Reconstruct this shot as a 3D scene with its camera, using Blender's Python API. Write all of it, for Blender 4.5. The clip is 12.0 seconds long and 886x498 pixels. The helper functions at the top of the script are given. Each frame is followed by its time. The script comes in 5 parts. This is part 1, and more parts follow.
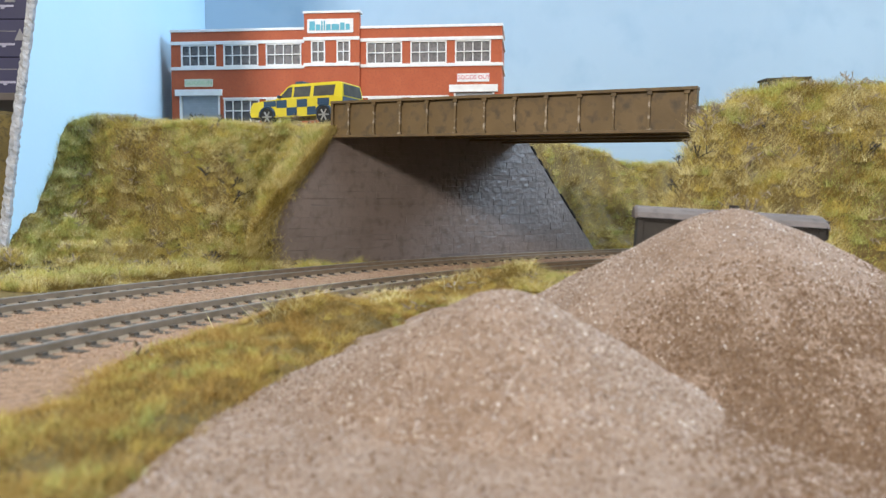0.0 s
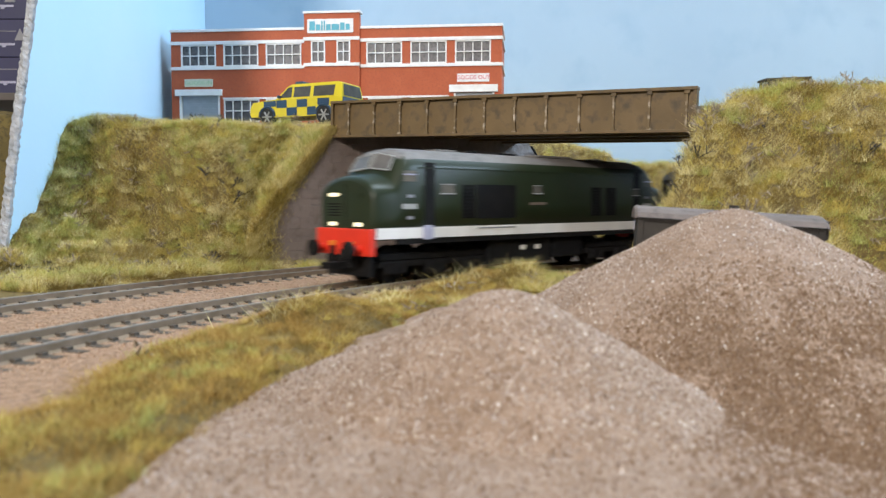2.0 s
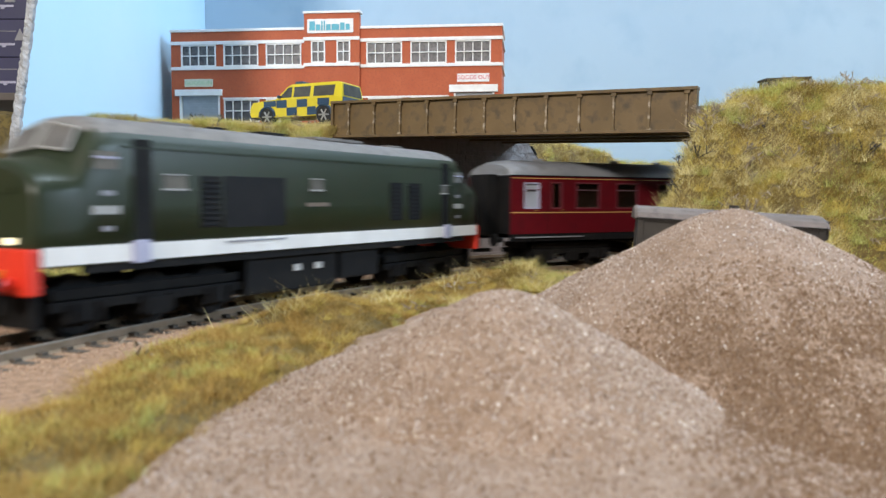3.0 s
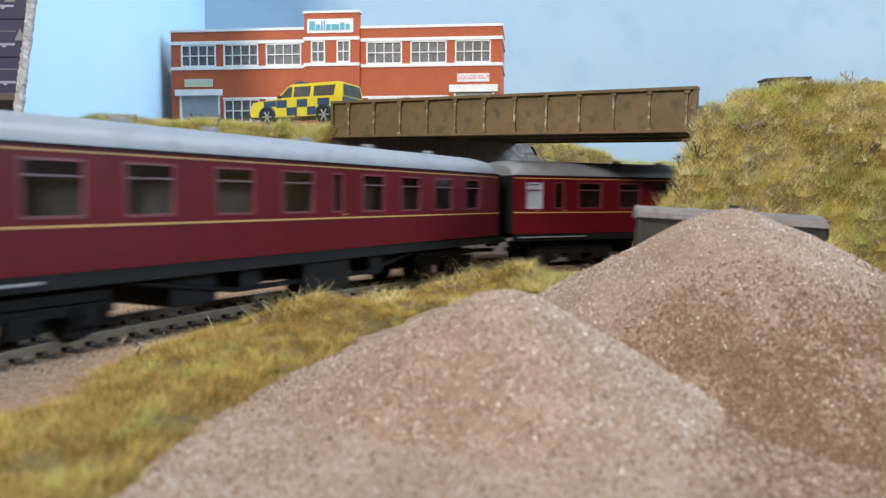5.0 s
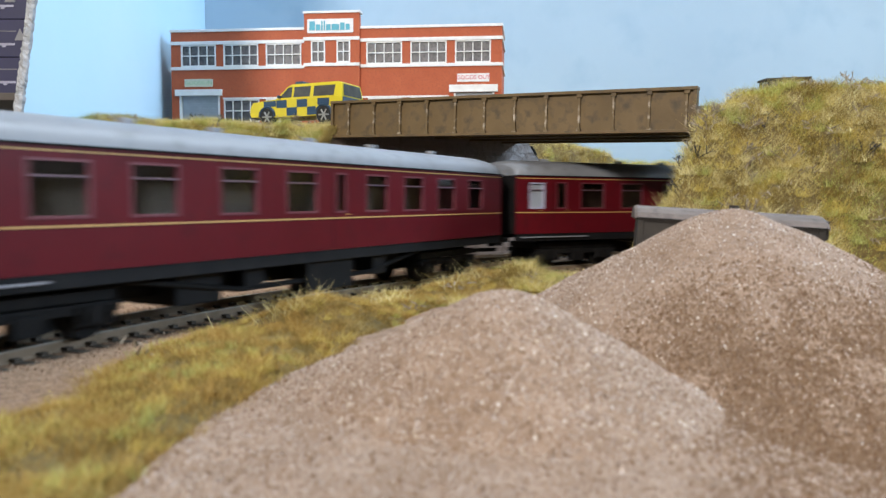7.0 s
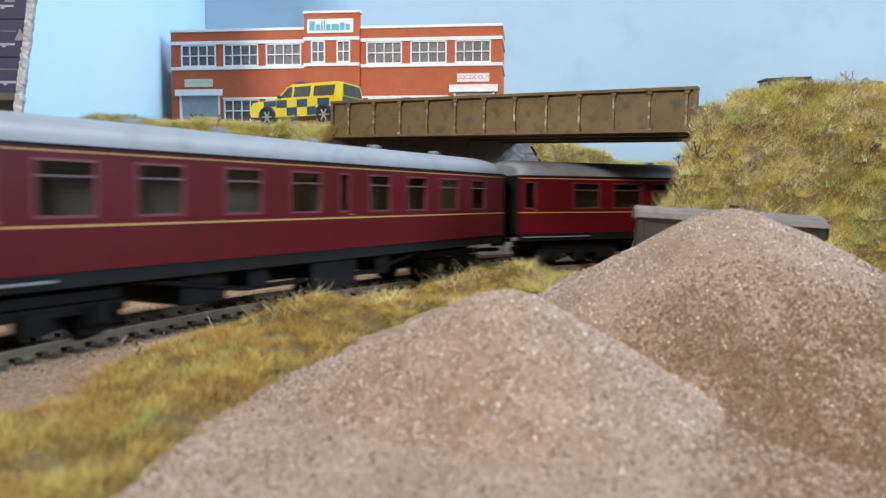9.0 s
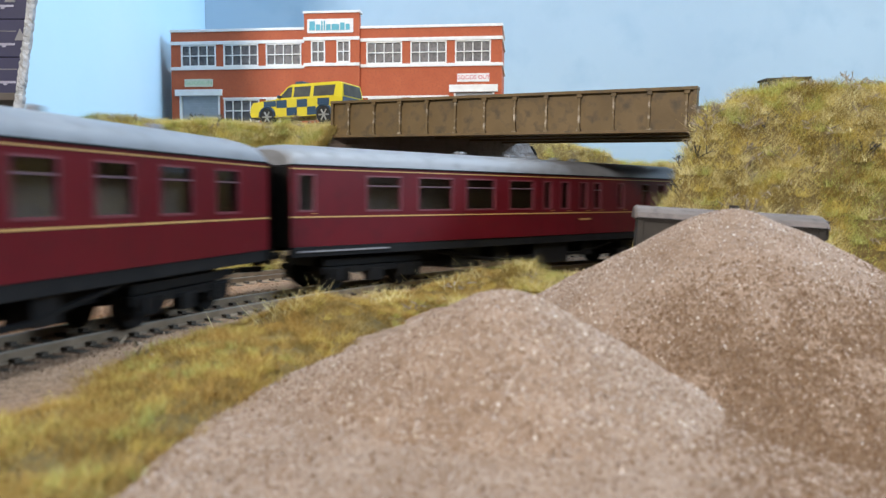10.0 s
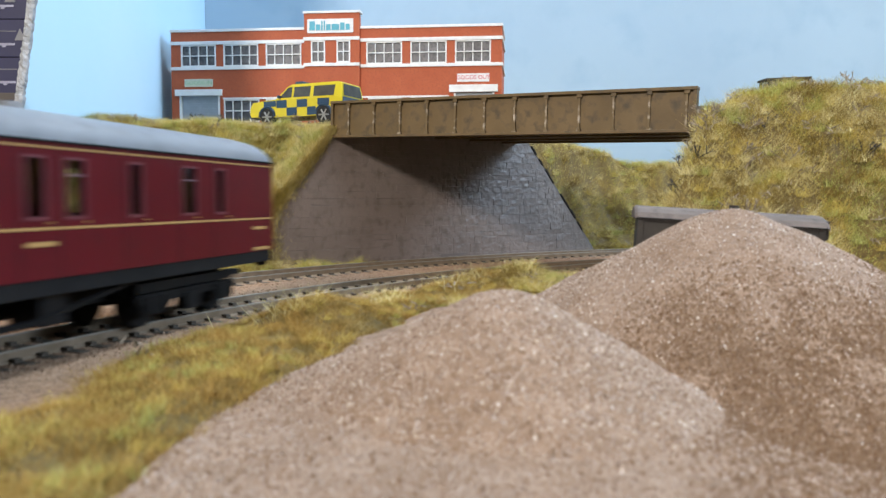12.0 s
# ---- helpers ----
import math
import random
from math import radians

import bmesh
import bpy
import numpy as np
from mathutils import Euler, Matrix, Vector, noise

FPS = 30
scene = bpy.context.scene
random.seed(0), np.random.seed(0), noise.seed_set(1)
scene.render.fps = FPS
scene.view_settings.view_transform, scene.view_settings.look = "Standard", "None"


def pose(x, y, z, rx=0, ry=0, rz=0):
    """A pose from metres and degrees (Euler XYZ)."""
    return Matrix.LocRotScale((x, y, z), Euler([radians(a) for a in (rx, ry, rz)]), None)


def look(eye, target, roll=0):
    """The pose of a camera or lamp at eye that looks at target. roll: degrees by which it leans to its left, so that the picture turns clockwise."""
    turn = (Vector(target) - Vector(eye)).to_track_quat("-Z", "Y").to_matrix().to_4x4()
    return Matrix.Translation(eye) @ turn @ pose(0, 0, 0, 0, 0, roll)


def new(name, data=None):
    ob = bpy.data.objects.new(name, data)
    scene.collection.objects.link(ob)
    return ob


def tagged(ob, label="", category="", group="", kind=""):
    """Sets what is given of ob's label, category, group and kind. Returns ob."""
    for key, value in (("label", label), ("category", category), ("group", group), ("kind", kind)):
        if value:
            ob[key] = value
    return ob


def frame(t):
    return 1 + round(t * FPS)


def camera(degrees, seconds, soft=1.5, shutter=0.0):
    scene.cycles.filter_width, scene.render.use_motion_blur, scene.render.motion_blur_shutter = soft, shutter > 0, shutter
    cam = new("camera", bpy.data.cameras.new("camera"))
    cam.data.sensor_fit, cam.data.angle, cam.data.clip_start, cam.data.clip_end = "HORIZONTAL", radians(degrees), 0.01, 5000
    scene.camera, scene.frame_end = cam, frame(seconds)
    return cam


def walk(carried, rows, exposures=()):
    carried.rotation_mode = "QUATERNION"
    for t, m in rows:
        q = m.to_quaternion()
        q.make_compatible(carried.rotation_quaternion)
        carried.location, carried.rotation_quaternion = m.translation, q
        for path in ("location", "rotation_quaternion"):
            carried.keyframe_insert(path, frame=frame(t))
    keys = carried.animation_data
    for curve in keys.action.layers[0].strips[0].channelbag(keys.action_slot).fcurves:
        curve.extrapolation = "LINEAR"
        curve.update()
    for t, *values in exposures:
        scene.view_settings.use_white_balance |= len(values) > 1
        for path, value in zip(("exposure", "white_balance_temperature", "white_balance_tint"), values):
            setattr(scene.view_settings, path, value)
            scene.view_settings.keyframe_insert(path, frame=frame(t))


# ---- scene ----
MM = 0.001
# ---- camera ----
H_CAM, PITCH, ROLL = 32.46, 3.57, 0.16
cam = camera(58.48, 12.0, soft=1.3, shutter=0.9)
cam.data.dof.use_dof = True
cam.data.dof.focus_distance, cam.data.dof.aperture_fstop = 0.42, 33.0
EYE = Vector((0, 0, H_CAM)) * MM
AIM = EYE + Vector((0, math.cos(radians(PITCH)), -math.sin(radians(PITCH))))
walk(cam, [(0.0, look(EYE, AIM, ROLL)), (12.0, look(EYE, AIM, ROLL))])

# ---- plan of the line, in millimetres: two concentric circles round CENTRE ----
CENTRE = (385.74, 7.75)
R_IN, R_OUT = 512.86, 576.26
SPEED = 141.6

# ---- world and lamps ----
world = bpy.data.worlds.new("room_air")
scene.world = world
world.use_nodes = True
world.node_tree.nodes["Background"].inputs[0].default_value = (0.75, 0.85, 1.0, 1)
world.node_tree.nodes["Background"].inputs[1].default_value = 0.27


def area_lamp(name, eye, target, sx, sy, watts, colour):
    data = bpy.data.lights.new(name, "AREA")
    data.shape, data.size, data.size_y = "RECTANGLE", sx, sy
    data.energy, data.color = watts, colour
    ob = new(name, data)
    ob.matrix_world = look(eye, target)
    return ob


area_lamp("window_light", (-0.72, -1.52, 0.91), (0.0, 0.4, 0.03), 0.30, 0.22, 43, (1.0, 0.93, 0.86))
area_lamp("window_light_cool", (2.20, 0.16, 0.78), (-0.1, 0.46, 0.08), 0.6, 0.5, 33, (0.60, 0.78, 1.0))
# cool area lamp added high behind right; its source is unseen
area_lamp("cool_light_behind", (0.92, 0.80, 1.12), (0.05, 0.40, 0.03), 0.7, 0.35, 7, (0.60, 0.78, 1.0))
area_lamp("tube_light", (0.30, 0.36, 1.18), (0.1, 0.40, 0.0), 1.2, 0.12, 14, (0.70, 0.85, 1.0))


# ---- materials ----
def mat(name, c1, c2=None, scale=300.0, rough=0.8, metal=0.0, bump=0.0, c3=None, island=0.0, fine=3.0, spec=0.5, gloss_var=0.0):
    """Two or three colours mixed by noise at two sizes, with a fine relief."""
    m = bpy.data.materials.new(name)
    m.use_nodes = True
    nt = m.node_tree
    b = nt.nodes["Principled BSDF"]
    b.inputs["Roughness"].default_value, b.inputs["Metallic"].default_value = rough, metal
    b.inputs["Specular IOR Level"].default_value = spec
    c2 = c2 or tuple(v * 0.8 for v in c1)
    co = nt.nodes.new("ShaderNodeTexCoord")
    n1 = nt.nodes.new("ShaderNodeTexNoise")
    n1.inputs["Scale"].default_value, n1.inputs["Detail"].default_value = scale, 5
    nt.links.new(co.outputs["Object"], n1.inputs["Vector"])
    ramp = nt.nodes.new("ShaderNodeValToRGB")
    ramp.color_ramp.elements[0].position, ramp.color_ramp.elements[1].position = 0.32, 0.68
    ramp.color_ramp.elements[0].color, ramp.color_ramp.elements[1].color = (*c1, 1), (*c2, 1)
    nt.links.new(n1.outputs["Fac"], ramp.inputs["Fac"])
    out = ramp.outputs["Color"]
    if c3 or island:
        mix = nt.nodes.new("ShaderNodeMix")
        mix.data_type = "RGBA"
        mix.inputs["B"].default_value = (*(c3 or c2), 1)
        nt.links.new(out, mix.inputs["A"])
        if island:
            geo = nt.nodes.new("ShaderNodeNewGeometry")
            mul = nt.nodes.new("ShaderNodeMath")
            mul.operation = "MULTIPLY"
            mul.inputs[1].default_value = island
            nt.links.new(geo.outputs["Random Per Island"], mul.inputs[0])
            nt.links.new(mul.outputs[0], mix.inputs["Factor"])
        else:
            n2 = nt.nodes.new("ShaderNodeTexNoise")
            n2.inputs["Scale"].default_value, n2.inputs["Detail"].default_value = scale * fine, 4
            nt.links.new(co.outputs["Object"], n2.inputs["Vector"])
            r2 = nt.nodes.new("ShaderNodeValToRGB")
            r2.color_ramp.elements[0].position, r2.color_ramp.elements[1].position = 0.5, 0.72
            nt.links.new(n2.outputs["Fac"], r2.inputs["Fac"])
            nt.links.new(r2.outputs["Color"], mix.inputs["Factor"])
        out = mix.outputs["Result"]
    nt.links.new(out, b.inputs["Base Color"])
    if gloss_var:
        mr = nt.nodes.new("ShaderNodeMapRange")
        mr.inputs["To Min"].default_value, mr.inputs["To Max"].default_value = rough - gloss_var, rough + gloss_var
        nt.links.new(n1.outputs["Fac"], mr.inputs["Value"])
        nt.links.new(mr.outputs["Result"], b.inputs["Roughness"])
    if bump:
        n3 = nt.nodes.new("ShaderNodeTexNoise")
        n3.inputs["Scale"].default_value, n3.inputs["Detail"].default_value = scale * fine * 1.5, 3
        nt.links.new(co.outputs["Object"], n3.inputs["Vector"])
        bp = nt.nodes.new("ShaderNodeBump")
        bp.inputs["Strength"].default_value, bp.inputs["Distance"].default_value = bump, 0.0006
        nt.links.new(n3.outputs["Fac"], bp.inputs["Height"])
        nt.links.new(bp.outputs["Normal"], b.inputs["Normal"])
    return m


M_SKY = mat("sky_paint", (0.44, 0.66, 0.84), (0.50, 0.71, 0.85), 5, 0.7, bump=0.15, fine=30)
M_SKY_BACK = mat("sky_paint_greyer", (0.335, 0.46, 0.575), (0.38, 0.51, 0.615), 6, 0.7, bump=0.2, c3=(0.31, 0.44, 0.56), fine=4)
M_FOAM = mat("foam_edge", (0.40, 0.40, 0.41), (0.22, 0.23, 0.24), 260, 0.95, bump=1.0)
M_EARTH = mat("earth_scatter", (0.10, 0.07, 0.022), (0.19, 0.135, 0.04), 60, 0.95, bump=1.0, c3=(0.07, 0.05, 0.018), fine=8)
M_BALLAST = mat("ballast", (0.27, 0.16, 0.09), (0.37, 0.235, 0.15), 420, 0.95, bump=1.0, c3=(0.12, 0.07, 0.04), fine=1.8)
M_SAND = mat("sand", (0.21, 0.13, 0.078), (0.31, 0.21, 0.145), 120, 0.8, bump=0.9, c3=(0.17, 0.105, 0.065), fine=6)
M_GRAIN = mat("sand_grain", (0.27, 0.175, 0.115), (0.19, 0.12, 0.072), 900, 0.36, island=1.0, c3=(0.52, 0.44, 0.39), spec=0.7)
M_STONELET = mat("ballast_stone", (0.30, 0.18, 0.10), (0.17, 0.10, 0.06), 900, 0.8, island=0.9, c3=(0.50, 0.35, 0.24))
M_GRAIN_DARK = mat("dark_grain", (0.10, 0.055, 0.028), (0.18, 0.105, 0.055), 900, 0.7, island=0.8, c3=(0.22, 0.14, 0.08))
M_GRAIN_PALE = mat("pale_grain", (0.80, 0.76, 0.72), (0.72, 0.62, 0.50), 900, 0.3)
M_SLEEPER = mat("sleeper_plastic", (0.055, 0.043, 0.032), (0.10, 0.078, 0.056), 300, 0.85, bump=0.3)
M_RAIL = mat("rail_side", (0.20, 0.15, 0.10), (0.27, 0.205, 0.145), 200, 0.85, spec=0.2)
M_RAILTOP = mat("rail_head", (0.30, 0.265, 0.22), (0.21, 0.185, 0.15), 300, 0.5, metal=0.3)
M_GIRDER = mat("girder_paint", (0.105, 0.066, 0.022), (0.155, 0.10, 0.04), 50, 0.6, bump=0.3, c3=(0.065, 0.045, 0.022), fine=4)
M_RIB = mat("girder_rib", (0.11, 0.072, 0.028), (0.16, 0.11, 0.05), 120, 0.65, bump=0.3, c3=(0.46, 0.40, 0.32), fine=2.2)
M_STONE = mat("stone_card", (0.165, 0.13, 0.112), (0.215, 0.175, 0.155), 26, 0.42, bump=1.0, c3=(0.125, 0.098, 0.08), fine=7, spec=0.6)
M_JOINT = mat("stone_joint", (0.135, 0.117, 0.11), (0.17, 0.148, 0.139), 90, 0.75)
M_ROAD = mat("road_grey", (0.11, 0.11, 0.11), (0.15, 0.15, 0.145), 200, 0.9, bump=0.4)
M_BRICK = mat("brick_print", (0.40, 0.080, 0.025), (0.45, 0.10, 0.034), 90, 0.7, bump=0.15, c3=(0.34, 0.075, 0.028), fine=7)
M_WHITE = mat("white_card", (0.80, 0.79, 0.78), (0.70, 0.69, 0.68), 200, 0.6)
M_SHUTTER = mat("shutter_grey", (0.33, 0.36, 0.40), (0.38, 0.41, 0.45), 200, 0.5)
M_PANE = mat("printed_pane", (0.10, 0.095, 0.10), (0.17, 0.16, 0.165), 130, 0.42, c3=(0.06, 0.06, 0.065), fine=3, spec=0.3)
M_CREAM = mat("sign_cream", (0.62, 0.64, 0.50), (0.56, 0.58, 0.45), 300, 0.6)
M_TEAL = mat("sign_teal", (0.05, 0.36, 0.46), (0.06, 0.32, 0.42), 300, 0.5)
M_SIGNGREEN = mat("sign_green", (0.30, 0.46, 0.26), (0.34, 0.48, 0.30), 300, 0.6)
M_SIGNRED = mat("sign_red", (0.62, 0.05, 0.09), (0.58, 0.07, 0.11), 300, 0.6)
M_GREEN = mat("loco_green", (0.016, 0.025, 0.012), (0.020, 0.030, 0.014), 40, 0.36, gloss_var=0.05, spec=0.33, c3=(0.022, 0.027, 0.014), fine=6)
M_MAROON = mat("coach_maroon", (0.090, 0.0045, 0.009), (0.108, 0.006, 0.011), 40, 0.36, gloss_var=0.05, spec=0.2, c3=(0.08, 0.006, 0.010), fine=5)
M_YELLOWLINE = mat("lining_yellow", (0.50, 0.30, 0.10), (0.44, 0.26, 0.085), 200, 0.5)
M_ROOF = mat("roof_grey", (0.20, 0.21, 0.23), (0.24, 0.25, 0.27), 40, 0.45, gloss_var=0.06, c3=(0.17, 0.175, 0.185), fine=5)
M_LROOF = mat("loco_roof_grey", (0.135, 0.122, 0.112), (0.175, 0.16, 0.148), 60, 0.65, c3=(0.10, 0.09, 0.082), fine=5)
M_BLACK = mat("underframe_black", (0.006, 0.006, 0.007), (0.012, 0.0115, 0.011), 150, 0.65, bump=0.2, spec=0.15)
M_SOLEBAR = mat("solebar_black", (0.007, 0.0075, 0.009), (0.012, 0.012, 0.013), 150, 0.55, spec=0.16)
M_RED = mat("buffer_beam_red", (0.72, 0.035, 0.012), (0.62, 0.03, 0.012), 100, 0.5)
M_STRIPE = mat("stripe_white", (0.78, 0.77, 0.75), (0.70, 0.69, 0.67), 100, 0.45)
M_SEAT = mat("interior_brown", (0.13, 0.10, 0.08), (0.18, 0.14, 0.11), 100, 0.8)
M_BLIND = mat("frosted_white", (0.34, 0.37, 0.42), (0.30, 0.33, 0.38), 100, 0.4)
M_CARYELLOW = mat("car_yellow", (0.66, 0.53, 0.015), (0.60, 0.48, 0.015), 200, 0.3)
M_CARBLUE = mat("car_navy", (0.020, 0.045, 0.085), (0.025, 0.055, 0.10), 200, 0.35)
M_TYRE = mat("tyre_black", (0.015, 0.015, 0.016), (0.025, 0.025, 0.025), 200, 0.8)
M_ALLOY = mat("wheel_silver", (0.50, 0.50, 0.50), (0.42, 0.42, 0.42), 300, 0.35, metal=0.7)
M_CARGLASS = mat("car_glass", (0.10, 0.10, 0.095), (0.16, 0.15, 0.13), 150, 0.1)
M_HUT = mat("shed_dark_grey", (0.022, 0.019, 0.017), (0.04, 0.035, 0.03), 90, 0.75, bump=0.3)
M_HUTROOF = mat("shed_roof_grey", (0.11, 0.085, 0.072), (0.16, 0.125, 0.108), 90, 0.8, bump=0.4, c3=(0.075, 0.058, 0.048), fine=3)
M_TWIG = mat("dry_twig", (0.14, 0.105, 0.07), (0.24, 0.19, 0.13), 200, 0.9, island=0.9, c3=(0.38, 0.32, 0.25))
M_BAR = mat("ventilator_bar", (0.15, 0.085, 0.11), (0.12, 0.07, 0.09), 200, 0.4)
M_DARKTWIG = mat("dark_twig", (0.035, 0.035, 0.04), (0.06, 0.055, 0.05), 200, 0.9)
M_GRASS = mat("static_grass", (0.30, 0.23, 0.04), (0.50, 0.34, 0.065), 45, 0.9, island=0.85, c3=(0.74, 0.62, 0.21), spec=0.15)
M_GRASS_GREEN = mat("static_grass_green", (0.20, 0.22, 0.05), (0.37, 0.37, 0.08), 45, 0.9, island=0.85, c3=(0.62, 0.62, 0.23), spec=0.15)
M_GRASS_STRAW = mat("static_grass_straw", (0.62, 0.49, 0.16), (0.34, 0.22, 0.06), 45, 0.9, island=0.85, c3=(0.88, 0.82, 0.48), spec=0.15)
M_GRASS_RUST = mat("static_grass_rust", (0.33, 0.185, 0.045), (0.18, 0.10, 0.025), 60, 0.9, island=0.85, c3=(0.56, 0.40, 0.13), spec=0.15)
M_GRASS_SHADE = mat("static_grass_brown_shade", (0.13, 0.095, 0.025), (0.20, 0.13, 0.04), 60, 0.9, island=0.85, c3=(0.28, 0.20, 0.06), spec=0.1)
M_WINFRAME = mat("window_frame_paint", (0.115, 0.020, 0.030), (0.14, 0.03, 0.04), 200, 0.4)
M_PATCH = mat("dull_white_patch", (0.34, 0.34, 0.33), (0.26, 0.26, 0.25), 100, 0.5)
M_CABGLASS = mat("cab_glass", (0.26, 0.25, 0.24), (0.16, 0.155, 0.15), 120, 0.08, spec=0.8)
M_ORANGE = mat("pipe_orange", (0.72, 0.26, 0.03), (0.62, 0.20, 0.03), 200, 0.45)
M_NAVY = mat("box_navy", (0.022, 0.022, 0.075), (0.028, 0.028, 0.09), 20, 0.5)
M_PINK = mat("box_ring_red", (0.75, 0.12, 0.12), (0.68, 0.10, 0.10), 60, 0.5)
M_LILAC = mat("box_stripe", (0.42, 0.42, 0.55), (0.36, 0.36, 0.48), 60, 0.5)
M_SHELF = mat("shelf_grey", (0.10, 0.085, 0.075), (0.13, 0.11, 0.10), 12, 0.7)
M_GREYPLASTIC = mat("grey_plastic", (0.22, 0.22, 0.25), (0.26, 0.26, 0.28), 10, 0.5)
M_ROOM = mat("room_wall_paint", (0.60, 0.57, 0.53), (0.54, 0.51, 0.48), 3, 0.9)
M_FLOOR = mat("carpet", (0.16, 0.13, 0.11), (0.20, 0.17, 0.14), 60, 0.95, bump=0.5)


def lit(name, colour, strength):
    m = mat(name, colour)
    b = m.node_tree.nodes["Principled BSDF"]
    b.inputs["Emission Color"].default_value, b.inputs["Emission Strength"].default_value = (*colour, 1), strength
    return m


M_LAMP = lit("marker_light", (1.0, 0.90, 0.62), 1.3)
M_TUBE = lit("tube_glow", (1.0, 0.98, 0.95), 2.0)


def glass(name, tint, rough=0.04):
    m = bpy.data.materials.new(name)
    m.use_nodes = True
    b = m.node_tree.nodes["Principled BSDF"]
    b.inputs["Base Color"].default_value = (*tint, 1)
    b.inputs["Transmission Weight"].default_value, b.inputs["Roughness"].default_value, b.inputs["IOR"].default_value = 1.0, rough, 1.3
    return m


M_GLASS = glass("coach_glazing", (0.62, 0.60, 0.57))


# ---- mesh helpers: all lengths in millimetres ----
def part(name, bm, material, parent=None, label="", at=None):
    me = bpy.data.meshes.new(name)
    bmesh.ops.scale(bm, vec=(MM, MM, MM), verts=bm.verts)
    bmesh.ops.recalc_face_normals(bm, faces=bm.faces)
    bm.to_mesh(me)
    bm.free()
    me.materials.append(material)
    ob = new(name, me)
    ob.parent = parent
    if at is not None:
        ob.matrix_basis = at
    if label:
        ob["label"] = label
    return ob


def raw(name, verts, faces, material, parent=None, smooth=False):
    me = bpy.data.meshes.new(name)
    me.from_pydata((np.asarray(verts, float) * MM).tolist(), [], faces)
    if smooth:
        me.polygons.foreach_set("use_smooth", [True] * len(me.polygons))
    me.materials.append(material)
    ob = new(name, me)
    ob.parent = parent
    return ob


def mm_pose(x, y, z, rx=0, ry=0, rz=0):
    return pose(x * MM, y * MM, z * MM, rx, ry, rz)


def empty(name, m=None):
    ob = new(name)
    ob.empty_display_size = 0.01
    if m is not None:
        ob.matrix_basis = m
    return ob


def box(bm, x0, x1, y0, y1, z0, z1, bevel=0.0):
    """A box between the given limits, its edges rounded by bevel."""
    r = bmesh.ops.create_cube(bm, size=1)
    vs = r["verts"]
    bmesh.ops.scale(bm, vec=(abs(x1 - x0), abs(y1 - y0), abs(z1 - z0)), verts=vs)
    bmesh.ops.translate(bm, vec=((x0 + x1) / 2, (y0 + y1) / 2, (z0 + z1) / 2), verts=vs)
    if bevel:
        es = list({e for v in vs for e in v.link_edges})
        bmesh.ops.bevel(bm, geom=es, offset=bevel, segments=2, affect="EDGES", profile=0.7)
    return bm


def boxed(*a, **k):
    return box(bmesh.new(), *a, **k)


def prism(poly, y0, y1, bm=None):
    """A polygon in x, z drawn out from y0 to y1."""
    bm = bm or bmesh.new()
    a = [bm.verts.new((x, y0, z)) for x, z in poly]
    b = [bm.verts.new((x, y1, z)) for x, z in poly]
    n = len(poly)
    bm.faces.new(a[::-1])
    bm.faces.new(b)
    for i in range(n):
        bm.faces.new((a[i], a[(i + 1) % n], b[(i + 1) % n], b[i]))
    return bm


def rod(bm, p, q, r, n=10, r2=None):
    """A round bar from p to q."""
    p, q = Vector(p), Vector(q)
    m = Matrix.Translation((p + q) / 2) @ (q - p).to_track_quat("Z", "Y").to_matrix().to_4x4()
    bmesh.ops.create_cone(bm, cap_ends=True, segments=n, radius1=r, radius2=r if r2 is None else r2, depth=(q - p).length, matrix=m)
    return bm


def rodded(*a, **k):
    return rod(bmesh.new(), *a, **k)


# ---- the line ----
def on_track(s, radius=R_IN):
    """Place and heading (angle from +y towards +x) at s along the inner circle."""
    t = radians(32.92) + s / R_IN
    return CENTRE[0] - radius * math.cos(t), CENTRE[1] + radius * math.sin(t), t


def ring(sections, n=720, bm=None):
    """A closed section of (radius, height) points swept round CENTRE."""
    bm = bm or bmesh.new()
    rows = []
    for i in range(n):
        a = 2 * math.pi * i / n
        c, s = math.cos(a), math.sin(a)
        rows.append([bm.verts.new((CENTRE[0] + r * c, CENTRE[1] + r * s, z)) for r, z in sections])
    m = len(sections)
    for i in range(n):
        p, q = rows[i], rows[(i + 1) % n]
        for k in range(m):
            bm.faces.new((p[k], p[(k + 1) % m], q[(k + 1) % m], q[k]))
    return bm


def smooth01(v):
    v = np.clip(v, 0, 1)
    return v * v * (3 - 2 * v)


def nz(x, y, scale, seed=0):
    """Cheap smooth noise on arrays, about -1 to 1."""
    v = 0
    for k, (a, b, c) in enumerate(((1.0, 0.37, 0.0), (-0.53, 1.1, 1.7), (0.81, -0.9, 4.1), (1.9, 1.3, 2.2), (-1.7, 2.1, 0.6), (2.9, -1.2, 3.3))):
        v = v + np.sin((a * x + b * y) / scale + c + seed * 1.93 + k) / (1 + 0.35 * k)
    return v / 3


def polar(x, y):
    dx, dy = x - CENTRE[0], y - CENTRE[1]
    return np.hypot(dx, dy), np.degrees(np.arctan2(dy, -dx))


WA, WB = Vector((-61, 428)), Vector((104, 553))


def along_wall(x, y):
    """Share of the abutment's length, and distance before its face."""
    d = WB - WA
    return ((x - WA.x) * d.x + (y - WA.y) * d.y) / d.length_squared, ((x - WA.x) * d.y - (y - WA.y) * d.x) / d.length


def sand_edge(y):
    """The x at which the sand begins, along y."""
    return np.interp(y, (60, 96, 126, 146, 192, 252, 285), (-40, -37, -35, -30, -20, -2, 30))


